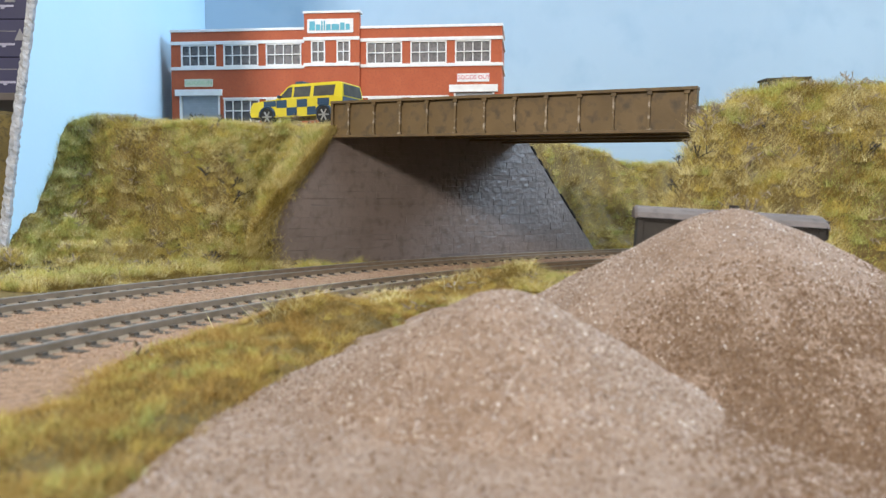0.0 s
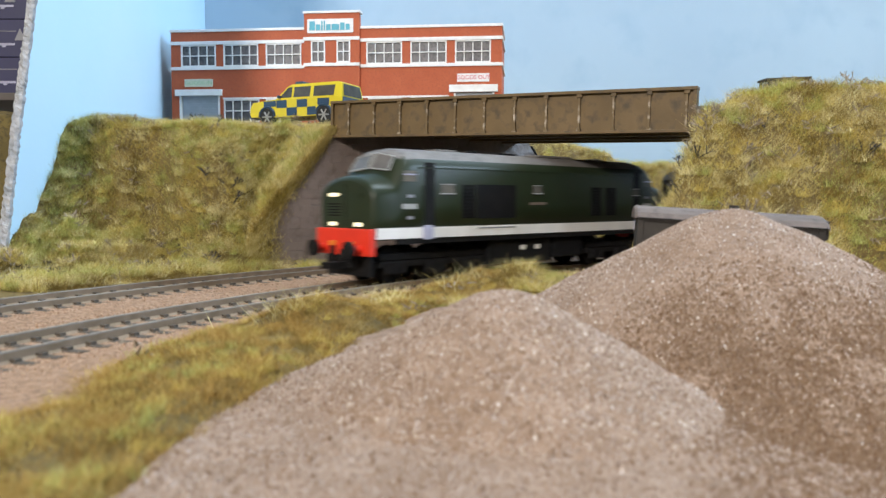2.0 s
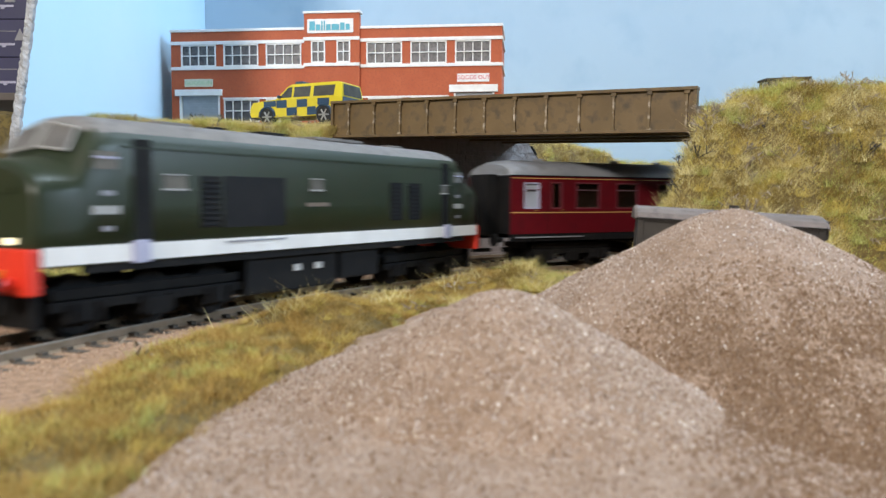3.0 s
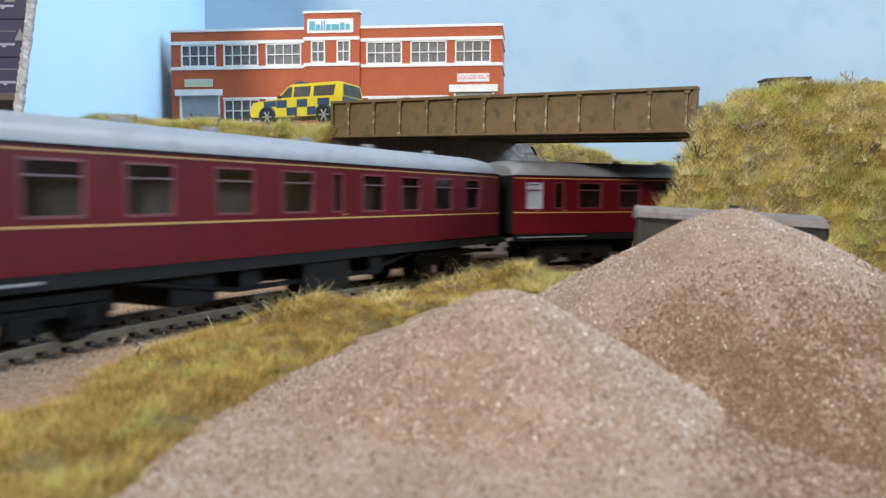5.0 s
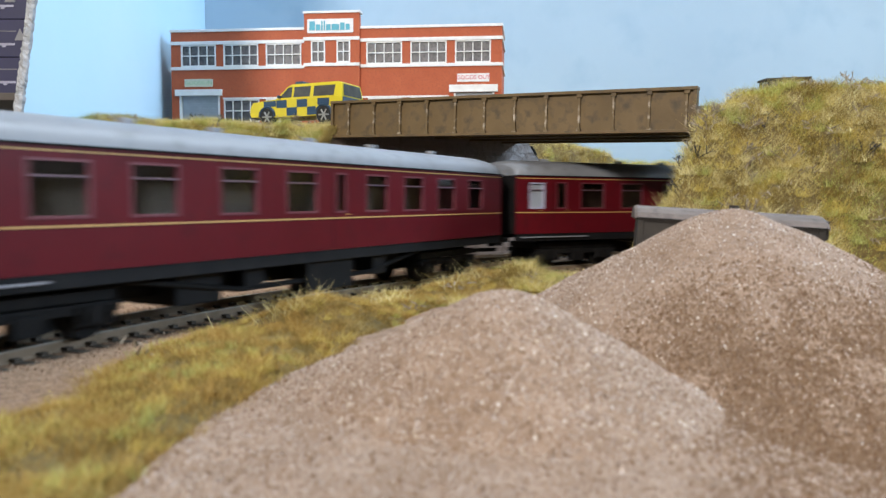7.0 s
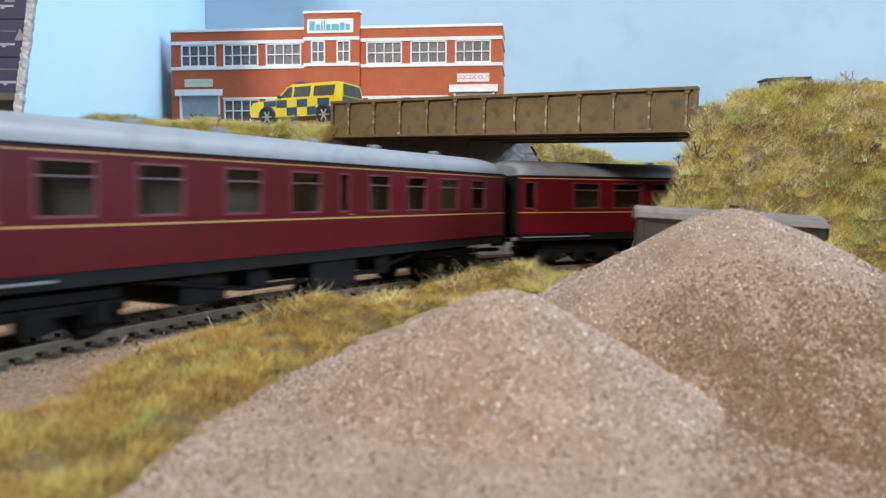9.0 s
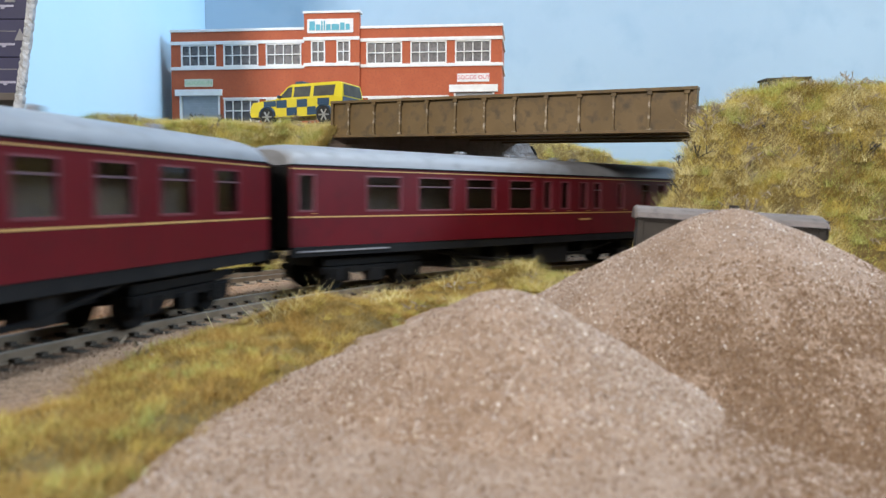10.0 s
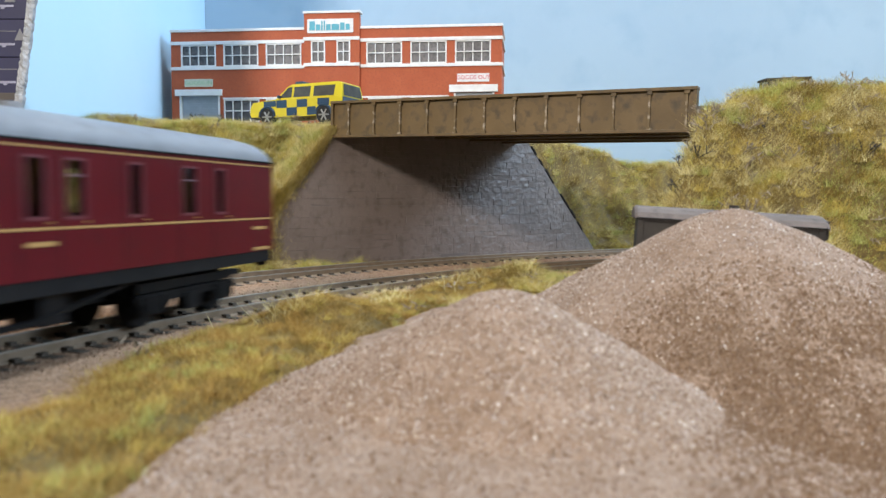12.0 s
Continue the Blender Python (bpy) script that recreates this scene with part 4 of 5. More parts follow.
# ---- sky boards ----
def build_backdrop():
    bm = boxed(-248, 1500, 830, 836, -10, 700)
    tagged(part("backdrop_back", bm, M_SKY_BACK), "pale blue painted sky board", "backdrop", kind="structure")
    poly = [(350, -10), (352.5, 8), (372, 68), (394, 130), (470, 340), (470, 700), (829.5, 700), (829.5, -10)]
    bm = bmesh.new()
    def xx(y):
        return -195.2 - 0.106 * (y - 350)
    a = [bm.verts.new((xx(y), y, z)) for y, z in poly]
    b = [bm.verts.new((xx(y) - 3.4, y, z)) for y, z in poly]
    bm.faces.new(a), bm.faces.new(b[::-1])
    n = len(poly)
    for i in range(n):
        bm.faces.new((a[i], a[(i + 1) % n], b[(i + 1) % n], b[i]))
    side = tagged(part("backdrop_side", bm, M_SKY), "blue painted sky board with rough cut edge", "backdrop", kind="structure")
    # crumbly white core along the cut edge
    rnd = random.Random(4)
    bm = bmesh.new()
    pts = poly[:5]
    rows = []
    for (y0, z0), (y1, z1) in zip(pts, pts[1:]):
        k = max(2, int(math.hypot(y1 - y0, z1 - z0) / 1.5))
        for i in range(k):
            q = i / k
            y, z = y0 + (y1 - y0) * q, z0 + (z1 - z0) * q
            rows.append([bm.verts.new((xx(y) + dx + rnd.uniform(-0.35, 0.35), y - dy + rnd.uniform(-0.4, 0.4), z + rnd.uniform(-0.2, 0.2))) for dx, dy in ((0.4, -1.5), (0.3, 0.7), (-1.2, 1.1), (-2.4, 1.0), (-3.6, 0.6), (-3.7, -1.5))])
    for p, q in zip(rows, rows[1:]):
        for k in range(5):
            bm.faces.new((p[k], p[k + 1], q[k + 1], q[k]))
    part("cut_edge", bm, M_FOAM, side, "rough grey white foam core")


# ---- stored boxes and the room behind the sky board ----
def build_store():
    sh = empty("shelf")
    part("board", boxed(-900, -330, 860, 1080, 138, 146, bevel=1), M_SHELF, sh)
    for x in (-890, -350):
        part("upright", boxed(x - 8, x + 8, 1060, 1080, -950, 138), M_SHELF, sh)
    tagged(sh, "dark shelf board carrying stacked boxes", "shelf")
    for i in range(4):
        b = empty("model_box", mm_pose(-600, 880, 146.2 + i * 41.2, 0, 0, 0))
        part("carton", boxed(-160, 150 - i * 1.5, 0, 120, 0, 40.6, bevel=0.8), M_NAVY, b)
        part("stripe", boxed(-160, 130, -0.5, 0, 12.6, 15.0), M_LILAC, b, "pale lilac stripe")
        part("fine_line", boxed(-160, 132, -0.4, 0, 27.5, 28.3), M_GREYPLASTIC, b)
        for k in range(18):
            part("dash", boxed(-20 + k * 8, -16 + k * 8, -0.5, 0, 10.6, 12.6), M_LILAC, b)
        ring_b = bmesh.new()
        x0 = (104, 102, 101, 139)[i]
        for k in range(14):
            a0, a1 = 2 * math.pi * k / 14, 2 * math.pi * (k + 1) / 14
            rod(ring_b, (x0 + 5.5 * math.cos(a0), -0.5, 14 + 4.4 * math.sin(a0)), (x0 + 5.5 * math.cos(a1), -0.5, 14 + 4.4 * math.sin(a1)), 1.1, 6)
        part("ring_mark", ring_b, M_PINK, b, "red ring mark")
        x1 = (138, 136, 126, 120)[i]
        part("triangle_mark", prism([(x1 - 6, 18), (x1 + 6, 18), (x1, 31)], -0.6, 0), M_GREYPLASTIC, b, "grey triangle mark")
        tagged(b, "dark blue cardboard model box with red ring mark", "box", group="stacked boxes")
    cab = empty("speaker", mm_pose(-492, 880, -60))
    part("cabinet", boxed(-60, 22, 0, 90, 0, 130, bevel=14), M_GREYPLASTIC, cab)
    part("port", rodded((-2, -0.8, 92), (-2, 0.5, 92), 17, 24), M_BLACK, cab, "dark round opening")
    tagged(cab, "grey rounded plastic cabinet with dark round opening", "speaker")
    tagged(part("cupboard", boxed(-1000, -320, 845, 1055, -950, -60.2, bevel=2), M_SHELF), "dark cupboard under the grey cabinet", "cupboard")


def build_room():
    """Plain closed room round the layout: floor, ceiling, four walls, two windows behind and beside the camera."""
    x0, x1, y0, y1, z0, z1 = -2000, 2300, -2400, 1700, -950, 1450
    tagged(part("floor", boxed(x0, x1, y0, y1, z0 - 50, z0), M_FLOOR), "brown carpet floor", "floor", kind="structure")
    tagged(part("ceiling", boxed(x0, x1, y0, y1, z1, z1 + 50), M_WHITE), "white painted ceiling", "ceiling", kind="structure")
    tagged(part("wall_north", boxed(x0, x1, y1, y1 + 60, z0, z1), M_ROOM), "plain painted room wall", "wall", kind="structure")
    tagged(part("wall_west", boxed(x0 - 60, x0, y0, y1, z0, z1), M_ROOM), "plain painted room wall", "wall", kind="structure")
    tagged(part("wall_south", holed(x0, x1, z0, z1, [(-900, 0, 420, 1020)], y0 - 60, y0), M_ROOM), "plain painted room wall with a window", "wall", kind="structure")
    e = part("wall_east", holed(y0, y1, z0, z1, [(-250, 570, 420, 1250)], -60, 0), M_ROOM)
    e.matrix_basis = mm_pose(x1, 0, 0, 0, 0, 90)
    tagged(e, "plain painted room wall with a window", "wall", kind="structure")
    tagged(part("baseboard_frame", boxed(-720, 1520, -1120, 840, -120, -16), M_SHELF), "timber baseboard under the layout", "baseboard", kind="structure")
    # both fittings are added out of view; the second goes with the cool lamp
    for lx, ly in ((300, 360), (920, 800)):
        t = empty("tube_lamp", mm_pose(lx, ly, 1400))
        part("fitting", boxed(-620, 620, -40, 40, 0, 48, bevel=4), M_WHITE, t)
        part("tube", rodded((-600, 0, -18), (600, 0, -18), 13, 12), M_TUBE, t, "glowing fluorescent tube")
        tagged(t, "white fluorescent tube lamp added out of view on the ceiling", "lamp", group="ceiling lamps")


# ---- train ----
LC, LL, GAP = 266.12, 202.72, 18.98
WHEELS = []


def profile(w, z0, zs, zt, n=6, power=2.3):
    """Half-round topped section: bottom left, up, over, down."""
    pts = [(-w, z0), (-w, (z0 + zs) / 2), (-w, zs)]
    for i in range(1, 2 * n):
        a = math.pi * i / (2 * n)
        c, s = math.cos(a), math.sin(a)
        pts.append((-w * abs(c) ** (2 / power) * (1 if c > 0 else -1), zs + (zt - zs) * abs(s) ** (2 / power)))
    return pts + [(w, zs), (w, (z0 + zs) / 2), (w, z0)]


def loft(sections, keep=None, caps=True):
    """Skin between (x, points) sections; keep(x, y, z) picks faces by their centres."""
    bm = bmesh.new()
    rows = [[bm.verts.new((x, y, z)) for y, z in pts] for x, pts in sections]
    for p, q in zip(rows, rows[1:]):
        n = len(p)
        for k in range(n):
            f = bm.faces.new((p[k], p[(k + 1) % n], q[(k + 1) % n], q[k]))
            f.smooth = True
    if caps:
        bm.faces.new(rows[0]), bm.faces.new(rows[-1][::-1])
    if keep:
        out = [f for f in bm.faces if not keep(*f.calc_center_median())]
        bmesh.ops.delete(bm, geom=out, context="FACES")
    return bm


def wheelset(parent, x, r, gauge=7.2):
    bm = bmesh.new()
    for s in (-1, 1):
        rod(bm, (0, s * (gauge + 0.3), 0), (0, s * (gauge + 2.6), 0), r, 20)
        rod(bm, (0, s * (gauge - 0.6), 0), (0, s * (gauge + 0.3), 0), r + 0.7, 20)
        for k in range(4):
            a = k * math.pi / 2
            rod(bm, (r * 0.5 * math.cos(a), s * (gauge + 2.6), r * 0.5 * math.sin(a)), (r * 0.5 * math.cos(a), s * (gauge + 2.75), r * 0.5 * math.sin(a)), r * 0.16, 6)
    rod(bm, (0, -gauge, 0), (0, gauge, 0), 1.0, 8)
    w = part("wheelset", bm, M_BLACK, parent)
    WHEELS.append((w, x, r))
    return w


def bogie(parent, x, wheels, half, r, name="bogie"):
    b = empty(name, mm_pose(x, 0, 0))
    b.parent = parent
    frame_b = bmesh.new()
    for s in (-1, 1):
        y = s * 12.4
        box(frame_b, -half, half, y - 0.9, y + 0.9, 6.2, 8.6, bevel=0.3)
        for wx in wheels:
            box(frame_b, wx - 2.3, wx + 2.3, y - 1.5, y + 1.5, 3.6, 8.2, bevel=0.4)
            for d in (-4.2, 4.2):
                rod(frame_b, (wx + d, y + s * 0.6, 4.0), (wx + d, y + s * 0.6, 8.0), 1.2, 8)
            box(frame_b, wx - 5.6, wx + 5.6, y - 0.6, y + 0.6, 3.2, 4.4, bevel=0.2)
        box(frame_b, -3.4, 3.4, y - 1.8, y + 1.8, 2.8, 7.4, bevel=0.4)
        box(frame_b, -half + 1, half - 1, y - 0.5, y + 0.5, 9.0, 11.4)
    box(frame_b, -half, half, -9, 9, 8.6, 11.8)
    part("bogie_frame", frame_b, M_BLACK, b)
    for wx in wheels:
        wheelset(b, wx, r)
    return b


def corner_window(side, a, c, lo, hi, bar, parent, pane=None):
    y = side * 18.3
    g = part("window", boxed(a, c, y - side * 1.1, y - side * 0.8, lo, hi), pane or M_GLASS, parent, "frosted white pane" if pane else "tinted glazing")
    if not pane:
        g.visible_shadow = False
    fr = bmesh.new()
    for q in ((a - 0.4, c + 0.4, lo - 0.45, lo + 0.25), (a - 0.4, c + 0.4, hi - 0.2, hi + 0.4), (a - 0.4, a + 0.3, lo + 0.25, hi - 0.2), (c - 0.3, c + 0.4, lo + 0.25, hi - 0.2)):
        box(fr, q[0], q[1], y - side * 0.75, y + side * 0.12, q[2], q[3])
    part("frame", fr, M_LILAC if pane else M_WINFRAME, g, "thin dull window frame")
    if bar:
        part("ventilator_bar", boxed(a, c, y - side * 0.75, y + side * 0.1, bar - 0.2, bar + 0.2), M_BAR, g)


def coach(wins, lab, vents, brake=False):
    c = empty("coach")
    h = LC / 2
    zb, zt = 16.5, 43.6
    holes = [(a, b, lo, hi) for a, b, lo, hi, bar, pane in wins]
    for side in (-1, 1):
        part("side", holed(-h, h, zb, zt, holes, side * 17.6, side * 18.3), M_MAROON, c)
        for a, b, lo, hi, bar, pane in wins:
            corner_window(side, a, b, lo, hi, bar, c, M_BLIND if pane else None)
        y = side * 18.3
        part("lining", boxed(-h, h, y, y + side * 0.12, 42.4, 42.8), M_YELLOWLINE, c, "thin yellow lining")
        part("lining", boxed(-h, h, y, y + side * 0.12, 26.25, 26.75), M_YELLOWLINE, c, "thin yellow lining")
        part("gutter", boxed(-h - 0.3, h + 0.3, y - side * 0.6, y + side * 0.5, 43.6, 44.05, bevel=0.1), M_BLACK, c)
        part("solebar", boxed(-h + 0.5, h - 0.5, side * 16.2, side * 17.9, 13.0, 16.4, bevel=0.2), M_SOLEBAR, c)
        part("step_board", boxed(-h + 3, -h + 42, side * 17.9, side * 19.0, 14.6, 15.1), M_GREYPLASTIC, c)
        if brake:
            for x0, x1, z in ((120, 128, 23.2), (120, 130, 16.9), (28, 36, 23.0)):
                part("yellow_mark", boxed(x0, x1, y, y + side * 0.13, z, z + 0.9), M_YELLOWLINE, c)
        for x in [a for a, b, *_ in wins if b - a < 9.5]:
            part("door_handle", boxed(x + 5.8, x + 6.6, y, y + side * 0.5, 27.4, 27.8), M_YELLOWLINE, c)
            part("door_seam", boxed(x - 1.8, x - 1.6, y, y + side * 0.06, 16.8, 42), M_BLACK, c)
    arc = profile(18.3, 43.9, 44.2, 51.6, n=7, power=2.2)
    part("roof", loft([(-h - 0.3, [(y * 0.97, 43.9 + (z - 43.9) * 0.72) for y, z in arc]), (-h + 3, [(y, 43.9 + (z - 43.9) * 0.93) for y, z in arc]), (-h + 9, arc), (h - 9, arc), (h - 3, [(y, 43.9 + (z - 43.9) * 0.93) for y, z in arc]), (h + 0.3, [(y * 0.97, 43.9 + (z - 43.9) * 0.72) for y, z in arc])]), M_ROOF, c, "pale grey curved roof")
    for x in vents:
        part("roof_vent", boxed(x - 1.8, x + 1.8, -6.5, -3.7, 50.6, 52.6, bevel=0.5), M_ROOF, c)
    part("floor_pan", boxed(-h + 0.8, h - 0.8, -17.4, 17.4, 16.6, 18.2), M_SEAT, c)
    for s in (-1, 1):
        part("end", boxed(s * h - s * 1.2, s * h, -17.5, 17.5, 16.5, 43.5), M_BLACK if not (brake and s == 1) else M_MAROON, c)
        part("gangway", boxed(s * h, s * (h + 6.5), -7.5, 7.5, 15.5, 44.5, bevel=0.8), M_BLACK, c, "black corridor connection")
        for y in (-11.3, 11.3):
            bf = part("buffer", rodded((s * h, y, 13.6), (s * (h + 4.5), y, 13.6), 1.2, 10), M_BLACK, c)
            part("buffer_head", rodded((s * (h + 4.5), y, 13.6), (s * (h + 5.4), y, 13.6), 3.0, 16), M_BLACK, bf)
        part("coupling", boxed(s * h, s * (h + 9.2), -1.6, 1.6, 7.5, 9.2), M_BLACK, c)
    for k in range(9):
        x = -h + 28 + k * (LC - 56) / 8
        part("seat_back", boxed(x - 1.5, x + 1.5, 1.2, 16.5, 18.2, 28), M_SEAT, c)
    part("underframe_spine", boxed(-h + 34, h - 34, -4, 4, 7.0, 13.2, bevel=0.4), M_BLACK, c)
    part("partition", boxed(-h + 6, 46 if brake else h - 6, -0.6, 0.6, 18.2, 43.0), M_SEAT, c, "brown corridor partition")
    for x0, x1, z0, y0, y1 in ((-2, 22, 3.6, -15.5, -8), (8, 30, 5.0, 8, 15), (-52, -36, 4.6, -13, 13), (36, 44, 6, -14, -6), (-28, -20, 6.5, -14, -8)):
        part("equipment_box", boxed(x0, x1, y0, y1, z0, 13.2, bevel=0.5), M_SOLEBAR, c)
    for side in (-1, 1):
        tr = bmesh.new()
        for p, q in (((-68, 12.8), (-30, 7.2)), ((-30, 7.2), (34, 7.2)), ((34, 7.2), (68, 12.8))):
            rod(tr, (p[0], side * 13.5, p[1]), (q[0], side * 13.5, q[1]), 0.8, 6)
        part("truss", tr, M_BLACK, c)
    for s in (-1, 1):
        bogie(c, s * 93, (-17, 17), 24, 6.2)
    return tagged(c, lab, "coach", group="coaches of the train")


def build_loco():
    c = empty("locomotive")
    h = LL / 2
    body = profile(17.5, 17.0, 44.5, 53.0, n=7, power=2.15)
    def nose(w, zs, zt):
        return profile(w, 17.0, zs, zt, n=7, power=2.0)
    half = [(-h, nose(15.6, 32.5, 39.6)), (-h + 0.7, nose(16.9, 33.3, 41.0)), (-h + 2.0, nose(17.4, 33.6, 41.6)), (-h + 10.5, nose(17.5, 34.2, 42.4)), (-h + 11.2, profile(17.5, 17.0, 36.0, 43.2, n=7, power=2.1)), (-h + 15.5, profile(17.4, 17.0, 42.2, 51.0, n=7, power=2.15)), (-h + 17.5, profile(17.5, 17.0, 44.0, 52.4, n=7, power=2.15)), (-h + 21, body)]
    secs = half + [(-x, p) for x, p in half[::-1]]
    def is_roof(x, y, z):
        return abs(x) < h - 15.6 and z > 48.3
    part("body", loft(secs, lambda x, y, z: not is_roof(x, y, z)), M_GREEN, c, "dark green body with two noses")
    part("roof", loft(secs, is_roof, caps=False), M_LROOF, c, "pale grey roof")
    for x0, x1, y0, y1 in ((-58, -46, -5, 5), (-20, -8, -6, 6), (4, 30, -8, 8), (52, 60, -5, 5)):
        part("roof_hatch", boxed(x0, x1, y0, y1, 52.4, 53.5, bevel=0.3), M_LROOF if x0 != -20 else M_BLACK, c)
    part("exhaust", boxed(-36, -30, -2, 2, 52.4, 53.8, bevel=0.3), M_BLACK, c)
    for s in (-1, 1):
        for side in (-1, 1):
            y = side * 17.5
            # windscreen panes on the sloping cab front
            bm = bmesh.new()
            p = [(s * (-h + 11.7), side * 0.9, 44.5), (s * (-h + 11.7), side * 12.4, 43.4), (s * (-h + 15.2), side * 11.4, 48.9), (s * (-h + 15.2), side * 0.9, 50.6)]
            f = bm.faces.new([bm.verts.new((q[0] - s * 0.35, q[1], q[2] + 0.25)) for q in p])
            bmesh.ops.solidify(bm, geom=[f], thickness=0.3)
            w = part("windscreen", bm, M_CABGLASS, c, "glossy windscreen pane")
            bm = bmesh.new()
            for a, b in zip(p, p[1:] + p[:1]):
                rod(bm, (a[0] - s * 0.4, a[1], a[2] + 0.3), (b[0] - s * 0.4, b[1], b[2] + 0.3), 0.35, 5)
            part("frame", bm, M_PATCH, w, "pale windscreen surround")
            part("cab_window", boxed(s * (-h + 14.5), s * (-h + 21), y, y + side * 0.2, 39.4, 43.6), M_CARGLASS, c)
            part("cab_window_sill", boxed(s * (-h + 14.5), s * (-h + 21), y, y + side * 0.4, 41.9, 42.4), M_LILAC, c)
            door = part("cab_door", boxed(s * (-h + 25.5), s * (-h + 30.8), y, y + side * 0.12, 22, 47), M_BLACK, c, "dark recessed cab door")
            part("handrail", rodded((s * (-h + 24.6), y + side * 0.6, 22), (s * (-h + 24.6), y + side * 0.6, 38), 0.25, 6), M_GREEN, door)
            part("step_plate", boxed(s * (-h + 24.5), s * (-h + 29.5), y, y + side * 0.9, 16.8, 22.4, bevel=0.3), M_LILAC, c, "pale worn step plate")
            part("number_patch", boxed(s * (-h + 14), s * (-h + 21.5), y, y + side * 0.1, 28.8, 30.8), M_PATCH, c, "white number bar")
            part("small_patch", boxed(s * (-h + 16.5), s * (-h + 20), y, y + side * 0.1, 33.2, 34.4), M_GREYPLASTIC, c)
            part("warning_patch", boxed(s * (-h + 16.5), s * (-h + 19.5), y, y + side * 0.1, 24.8, 26.0), M_GREYPLASTIC, c)
            part("buffer", rodded((s * (-h - 1), side * 11.4, 13.6), (s * (-h - 6.5), side * 11.4, 13.6), 1.6, 12), M_RED, c)
            part("buffer_head", rodded((s * (-h - 6.5), side * 11.4, 13.6), (s * (-h - 8.0), side * 11.4, 13.6), 3.2, 18), M_BLACK, c)
            part("marker_light", boxed(s * (-h - 0.5), s * (-h + 0.3), side * 8.2 - 1.9, side * 8.2 + 1.9, 22.2, 23.6), M_LAMP if s > 0 else M_STRIPE, c, "small warm marker light")
            part("headcode_light", boxed(s * (-h - 0.4), s * (-h + 0.3), side * 7.4 - 2.8, side * 7.4 + 2.8, 33.6, 34.9), M_LAMP if (s > 0 and side > 0) else M_GREEN, c, "small lit headcode slot")
        beam = boxed(s * (-h - 1.6), s * (-h + 1.2), -17.2, 17.2, 11.0, 21.3, bevel=0.6)
        part("buffer_beam", beam, M_RED, c, "bright red buffer beam")
        part("nose_seam", boxed(s * (-h - 0.12), s * (-h + 0.2), -0.25, 0.25, 22, 38.5), M_BLACK, c)
        for k in range(5):
            part("nose_grille", boxed(s * (-h - 0.12), s * (-h + 0.2), 3.5, 11.5, 26 + k * 1.1, 26.5 + k * 1.1), M_BLACK, c)
        pipes = bmesh.new()
        for y in (-7, -5, 5, 7):
            rod(pipes, (s * (-h - 1.8), y, 15), (s * (-h - 2.6), y, 6.5), 0.6, 6)
        rod(pipes, (s * (-h - 1.8), 0, 13), (s * (-h - 3), 0, 6), 0.9, 6)
        part("brake_pipes", pipes, M_BLACK, c)
        for y in (-7, -5, 5, 7):
            part("pipe_tap", boxed(s * (-h - 1.6), s * (-h - 2.6), y - 0.6, y + 0.6, 14.6, 16.4, bevel=0.2), M_ORANGE, c, "orange pipe tap")
        part("coupling", boxed(s * (-h - 1), s * (-h - 10), -2.5, 2.5, 6, 8.5), M_BLACK, c)
        part("snow_guard", boxed(s * (-h + 1), s * (-h + 2.6), -14, 14, 3, 11), M_BLACK, c)
    for side in (-1, 1):
        y = side * 17.5
        part("white_stripe", boxed(-h + 1.3, h - 1.3, y, y + side * 0.15, 17.4, 21.6), M_STRIPE, c, "broad white stripe")
        part("valance", boxed(-h + 12, h - 12, side * 15.4, side * 17.3, 15.2, 17.0), M_BLACK, c)
        for a, b, lo, hi in ((-67, -59.5, 35, 38.6), (-10, -4, 35.4, 38.8), (70, 75, 35, 38.2)):
            w = part("body_window", boxed(a, b, y, y + side * 0.15, lo, hi), M_CARGLASS, c)
            part("sill", boxed(a - 0.3, b + 0.3, y, y + side * 0.4, lo - 0.4, lo + 0.1), M_PATCH, w)
            part("sill", boxed(a - 0.3, b + 0.3, y, y + side * 0.3, hi - 0.1, hi + 0.2), M_PATCH, w)
        for a, b in ((-55, -47.5), (34, 42), (46, 54.5)):
            g = part("grille", boxed(a, b, y, y + side * 0.1, 24.8, 38.6), M_BLACK, c, "dark louvred grille")
            for k in range(9):
                part("slat", boxed(a + 0.3, b - 0.3, y + side * 0.1, y + side * 0.4, 25.4 + k * 1.45, 26.1 + k * 1.45), M_SOLEBAR, g)
        part("access_panel", boxed(-46.5, -22, y, y + side * 0.14, 24.6, 38.8), M_SOLEBAR, c, "dark radiator panel")
        part("body_line", boxed(-46, -22, y + side * 0.15, y + side * 0.3, 20.4, 20.9), M_GREYPLASTIC, c)
        part("crest", boxed(-12, -1, y, y + side * 0.08, 30.2, 31.4), M_SEAT, c, "faded brown crest bar")
        part("cantrail", boxed(-h + 22, h - 22, side * 17.2, side * 17.62, 44.6, 45.2), M_GREEN, c)
        for x in (-14, -4):
            part("filler_patch", boxed(x - 1.6, x + 1.6, side * 15.1, side * 15.4, 10.2, 12.2), M_STRIPE, c, "small white filler cover")
    part("fuel_tank", boxed(-36, 6, -15, 15, 4.2, 15.2, bevel=0.8), M_SOLEBAR, c)
    part("battery_box", boxed(8, 30, -15, 15, 5.6, 15.2, bevel=0.8), M_SOLEBAR, c)
    for s in (-1, 1):
        bogie(c, s * 66, (-21, 0, 21), 30, 7.0)
    return tagged(c, "dark green diesel locomotive with white stripe and red beams", "locomotive")


def win(a, b, tall=True):
    return (a, b, 28.6, 40.6, 37.3 if tall else 0, False)


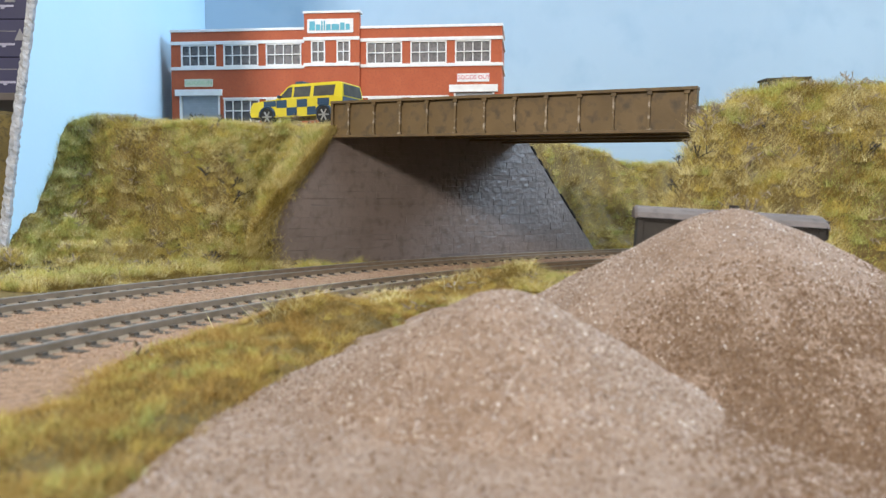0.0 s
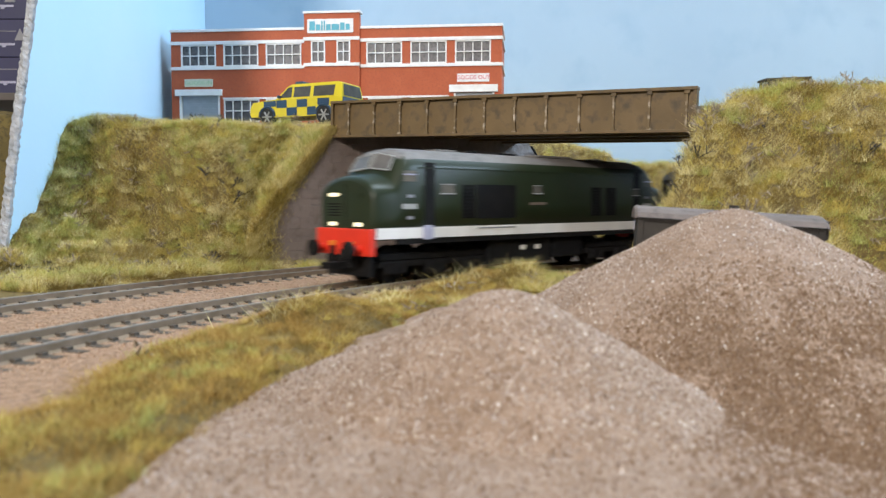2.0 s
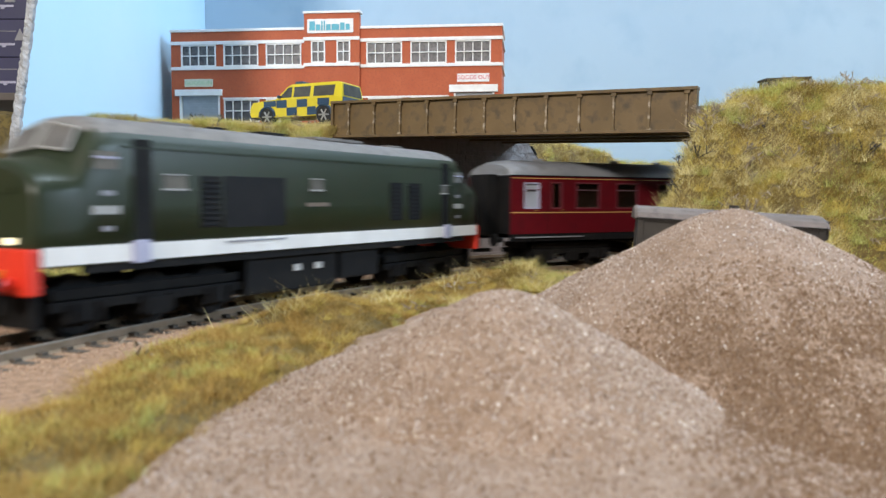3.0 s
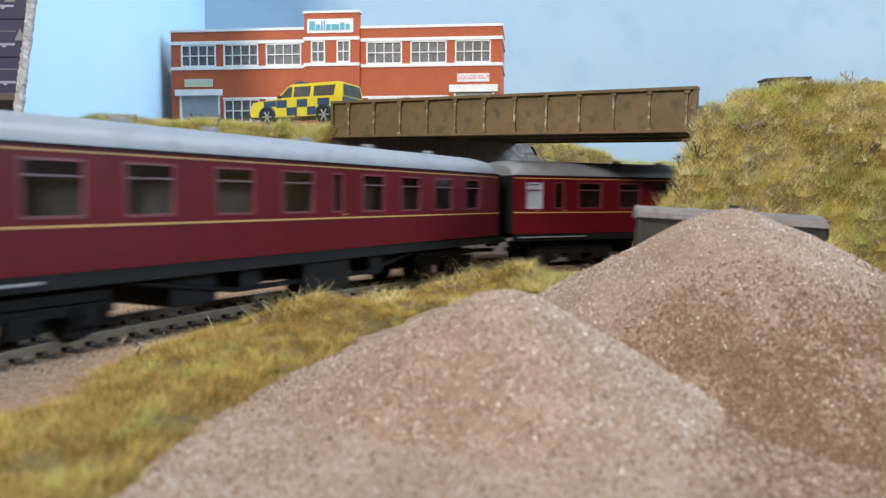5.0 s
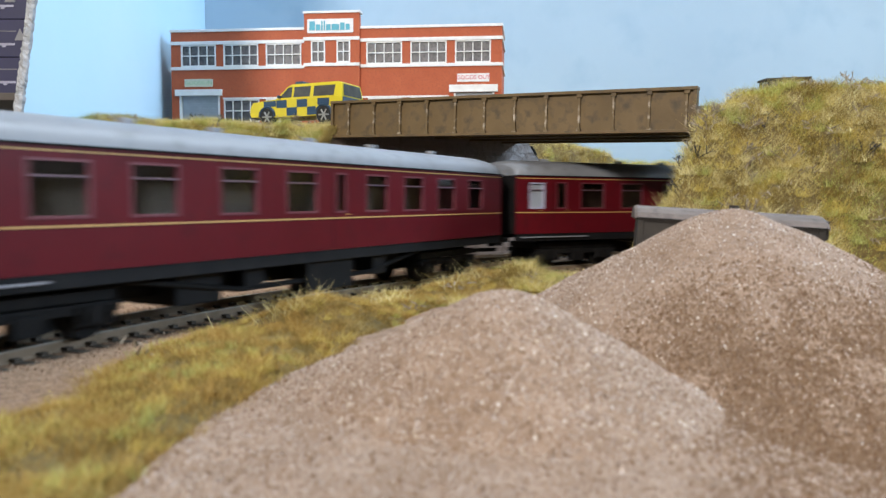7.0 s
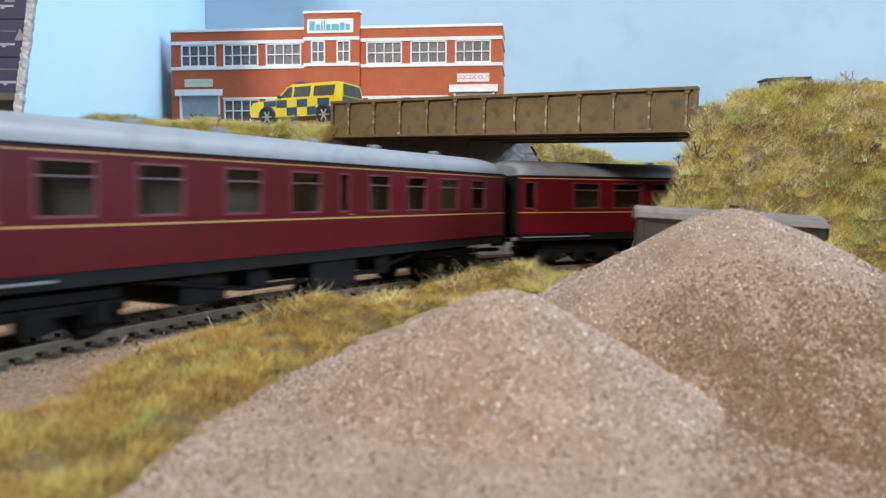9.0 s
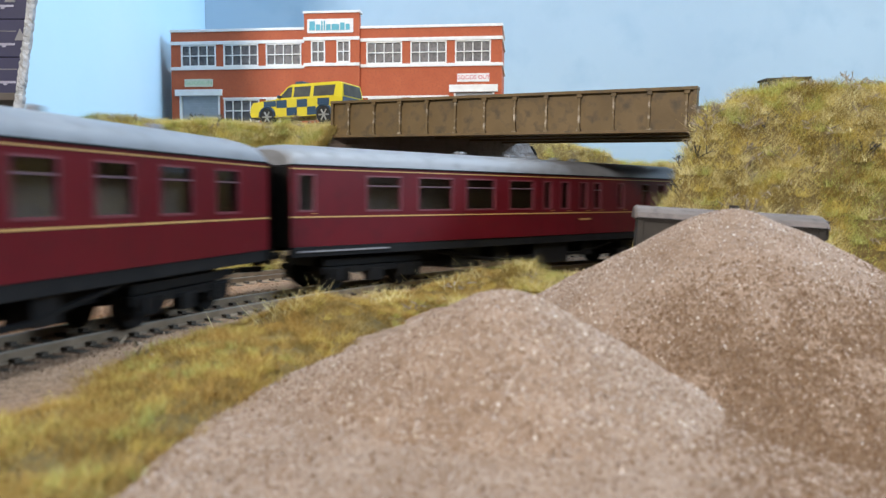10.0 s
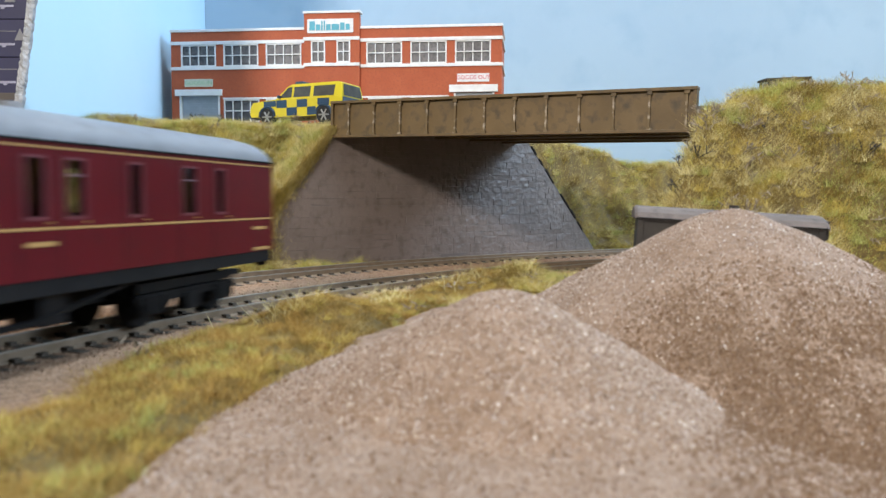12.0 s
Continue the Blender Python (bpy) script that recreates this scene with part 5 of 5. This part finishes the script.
SECOND = [(-125.4, -117.2, 28.7, 40.2, 37.2, True), win(-109.7, -103.8, False), win(-95, -80.3), win(-69.3, -55.2), win(-41, -27), win(-14.6, -0.4), win(9.4, 14.6, False), win(26, 39), win(50, 63.6), win(74.5, 89), win(101, 114)]
BRAKE = [win(-130, -123.5, False), win(-101, -84.7), win(-75.7, -57.4), win(-49.5, -32.4), win(-23, -6.7), win(0.5, 6, False), win(13, 19.5, False), win(28, 33.5, False), win(39, 45), win(60, 65, False), win(82, 88.6), win(98.7, 103.3, False)]

# ---- build ----
build_room()
build_ground()
build_sand_floor()
build_backdrop()
build_bridge()
build_factory()
build_car()
build_shed()
build_shelter()
build_store()
sand_pile(*PILES[0], "rounded heap of pinkish brown sand beside the grass")
sand_pile(*PILES[1], "tall heap of pinkish brown sand against the shed", shaded_flank=True)
LOCO = build_loco()
COACHES = [coach(SECOND, "maroon corridor coach with yellow lining and pale grey roof", (-108, -60, -30, 12, 48, 92)) for _ in range(3)]
COACHES.append(coach(BRAKE, "maroon brake coach with yellow lining at the train's end", (-40, -8, 4, 24, 40), brake=True))
for wx, wy, size, wm in ((-178, 345, 7, M_TWIG), (-150, 352, 8, M_TWIG), (-137, 335, 6, M_TWIG), (-168, 360, 6, M_TWIG), (-166, 445, 9, M_DARKTWIG), (-120, 400, 5, M_TWIG), (-36, 236, 6, M_TWIG), (10, 345, 8, M_TWIG), (40, 350, 9, M_TWIG), (56, 340, 9, M_TWIG), (120, 300, 6, M_TWIG), (150, 330, 7, M_TWIG), (185, 345, 7, M_TWIG), (100, 322, 6, M_TWIG), (165, 305, 6, M_TWIG), (-186, 430, 8, M_DARKTWIG), (-20, 178, 5, M_TWIG)):
    build_weed(wx, wy, size, wm, "dark bare twig standing on the bank" if wm is M_DARKTWIG else "pale grey dry weed among the grass", int(wx * 7 + wy))
rnd_weed = random.Random(17)
placed = 0
while placed < 76:
    wx, wy = rnd_weed.uniform(-190, 215), rnd_weed.uniform(255, 470)
    wr, waz = (float(v) for v in polar(wx, wy))
    on_outer = R_OUT + 48 < wr < R_OUT + 135 and waz < 40 and wx > -188
    on_inner = wr < R_IN - 40 and wy > 285 and wx > 60
    if (on_outer or on_inner) and not on_deck(wx, wy):
        pale = rnd_weed.random() < 0.55
        build_weed(wx, wy, rnd_weed.uniform(7, 12), M_TWIG if pale else M_DARKTWIG, "pale grey dry weed among the grass" if pale else "dark bare twig standing on the bank", placed + 300)
        placed += 1
build_twigs()
build_grass()
SLEEPER = sleeper_mesh()
build_track(R_IN, "track_inner", SLEEPER)
build_track(R_OUT, "track_outer", SLEEPER)
build_ballast_grains()
build_wall()


def motions():
    """The train runs round the inner circle at a steady pace, towards lower s; its wheels roll."""
    def chord(s, half):
        ax, ay, _ = on_track(s - half)
        bx, by, _ = on_track(s + half)
        return mm_pose((ax + bx) / 2, (ay + by) / 2, 0, 0, 0, math.degrees(math.atan2(by - ay, bx - ax)))
    times = [i * 0.25 for i in range(49)]
    s_loco = 50.90
    walk(LOCO, [(t, chord(s_loco - SPEED * (t - 2.5), 66)) for t in times])
    s_first = -105.92
    for i, c in enumerate(COACHES):
        walk(c, [(t, chord(s_first + i * (LC + GAP) - SPEED * (t - 5.5), 93)) for t in times])
    for w, x, r in WHEELS:
        walk(w, [(k / 15, mm_pose(x, 0, r, 0, -math.degrees(SPEED * k / 15 / r), 0)) for k in range(181)])


motions()
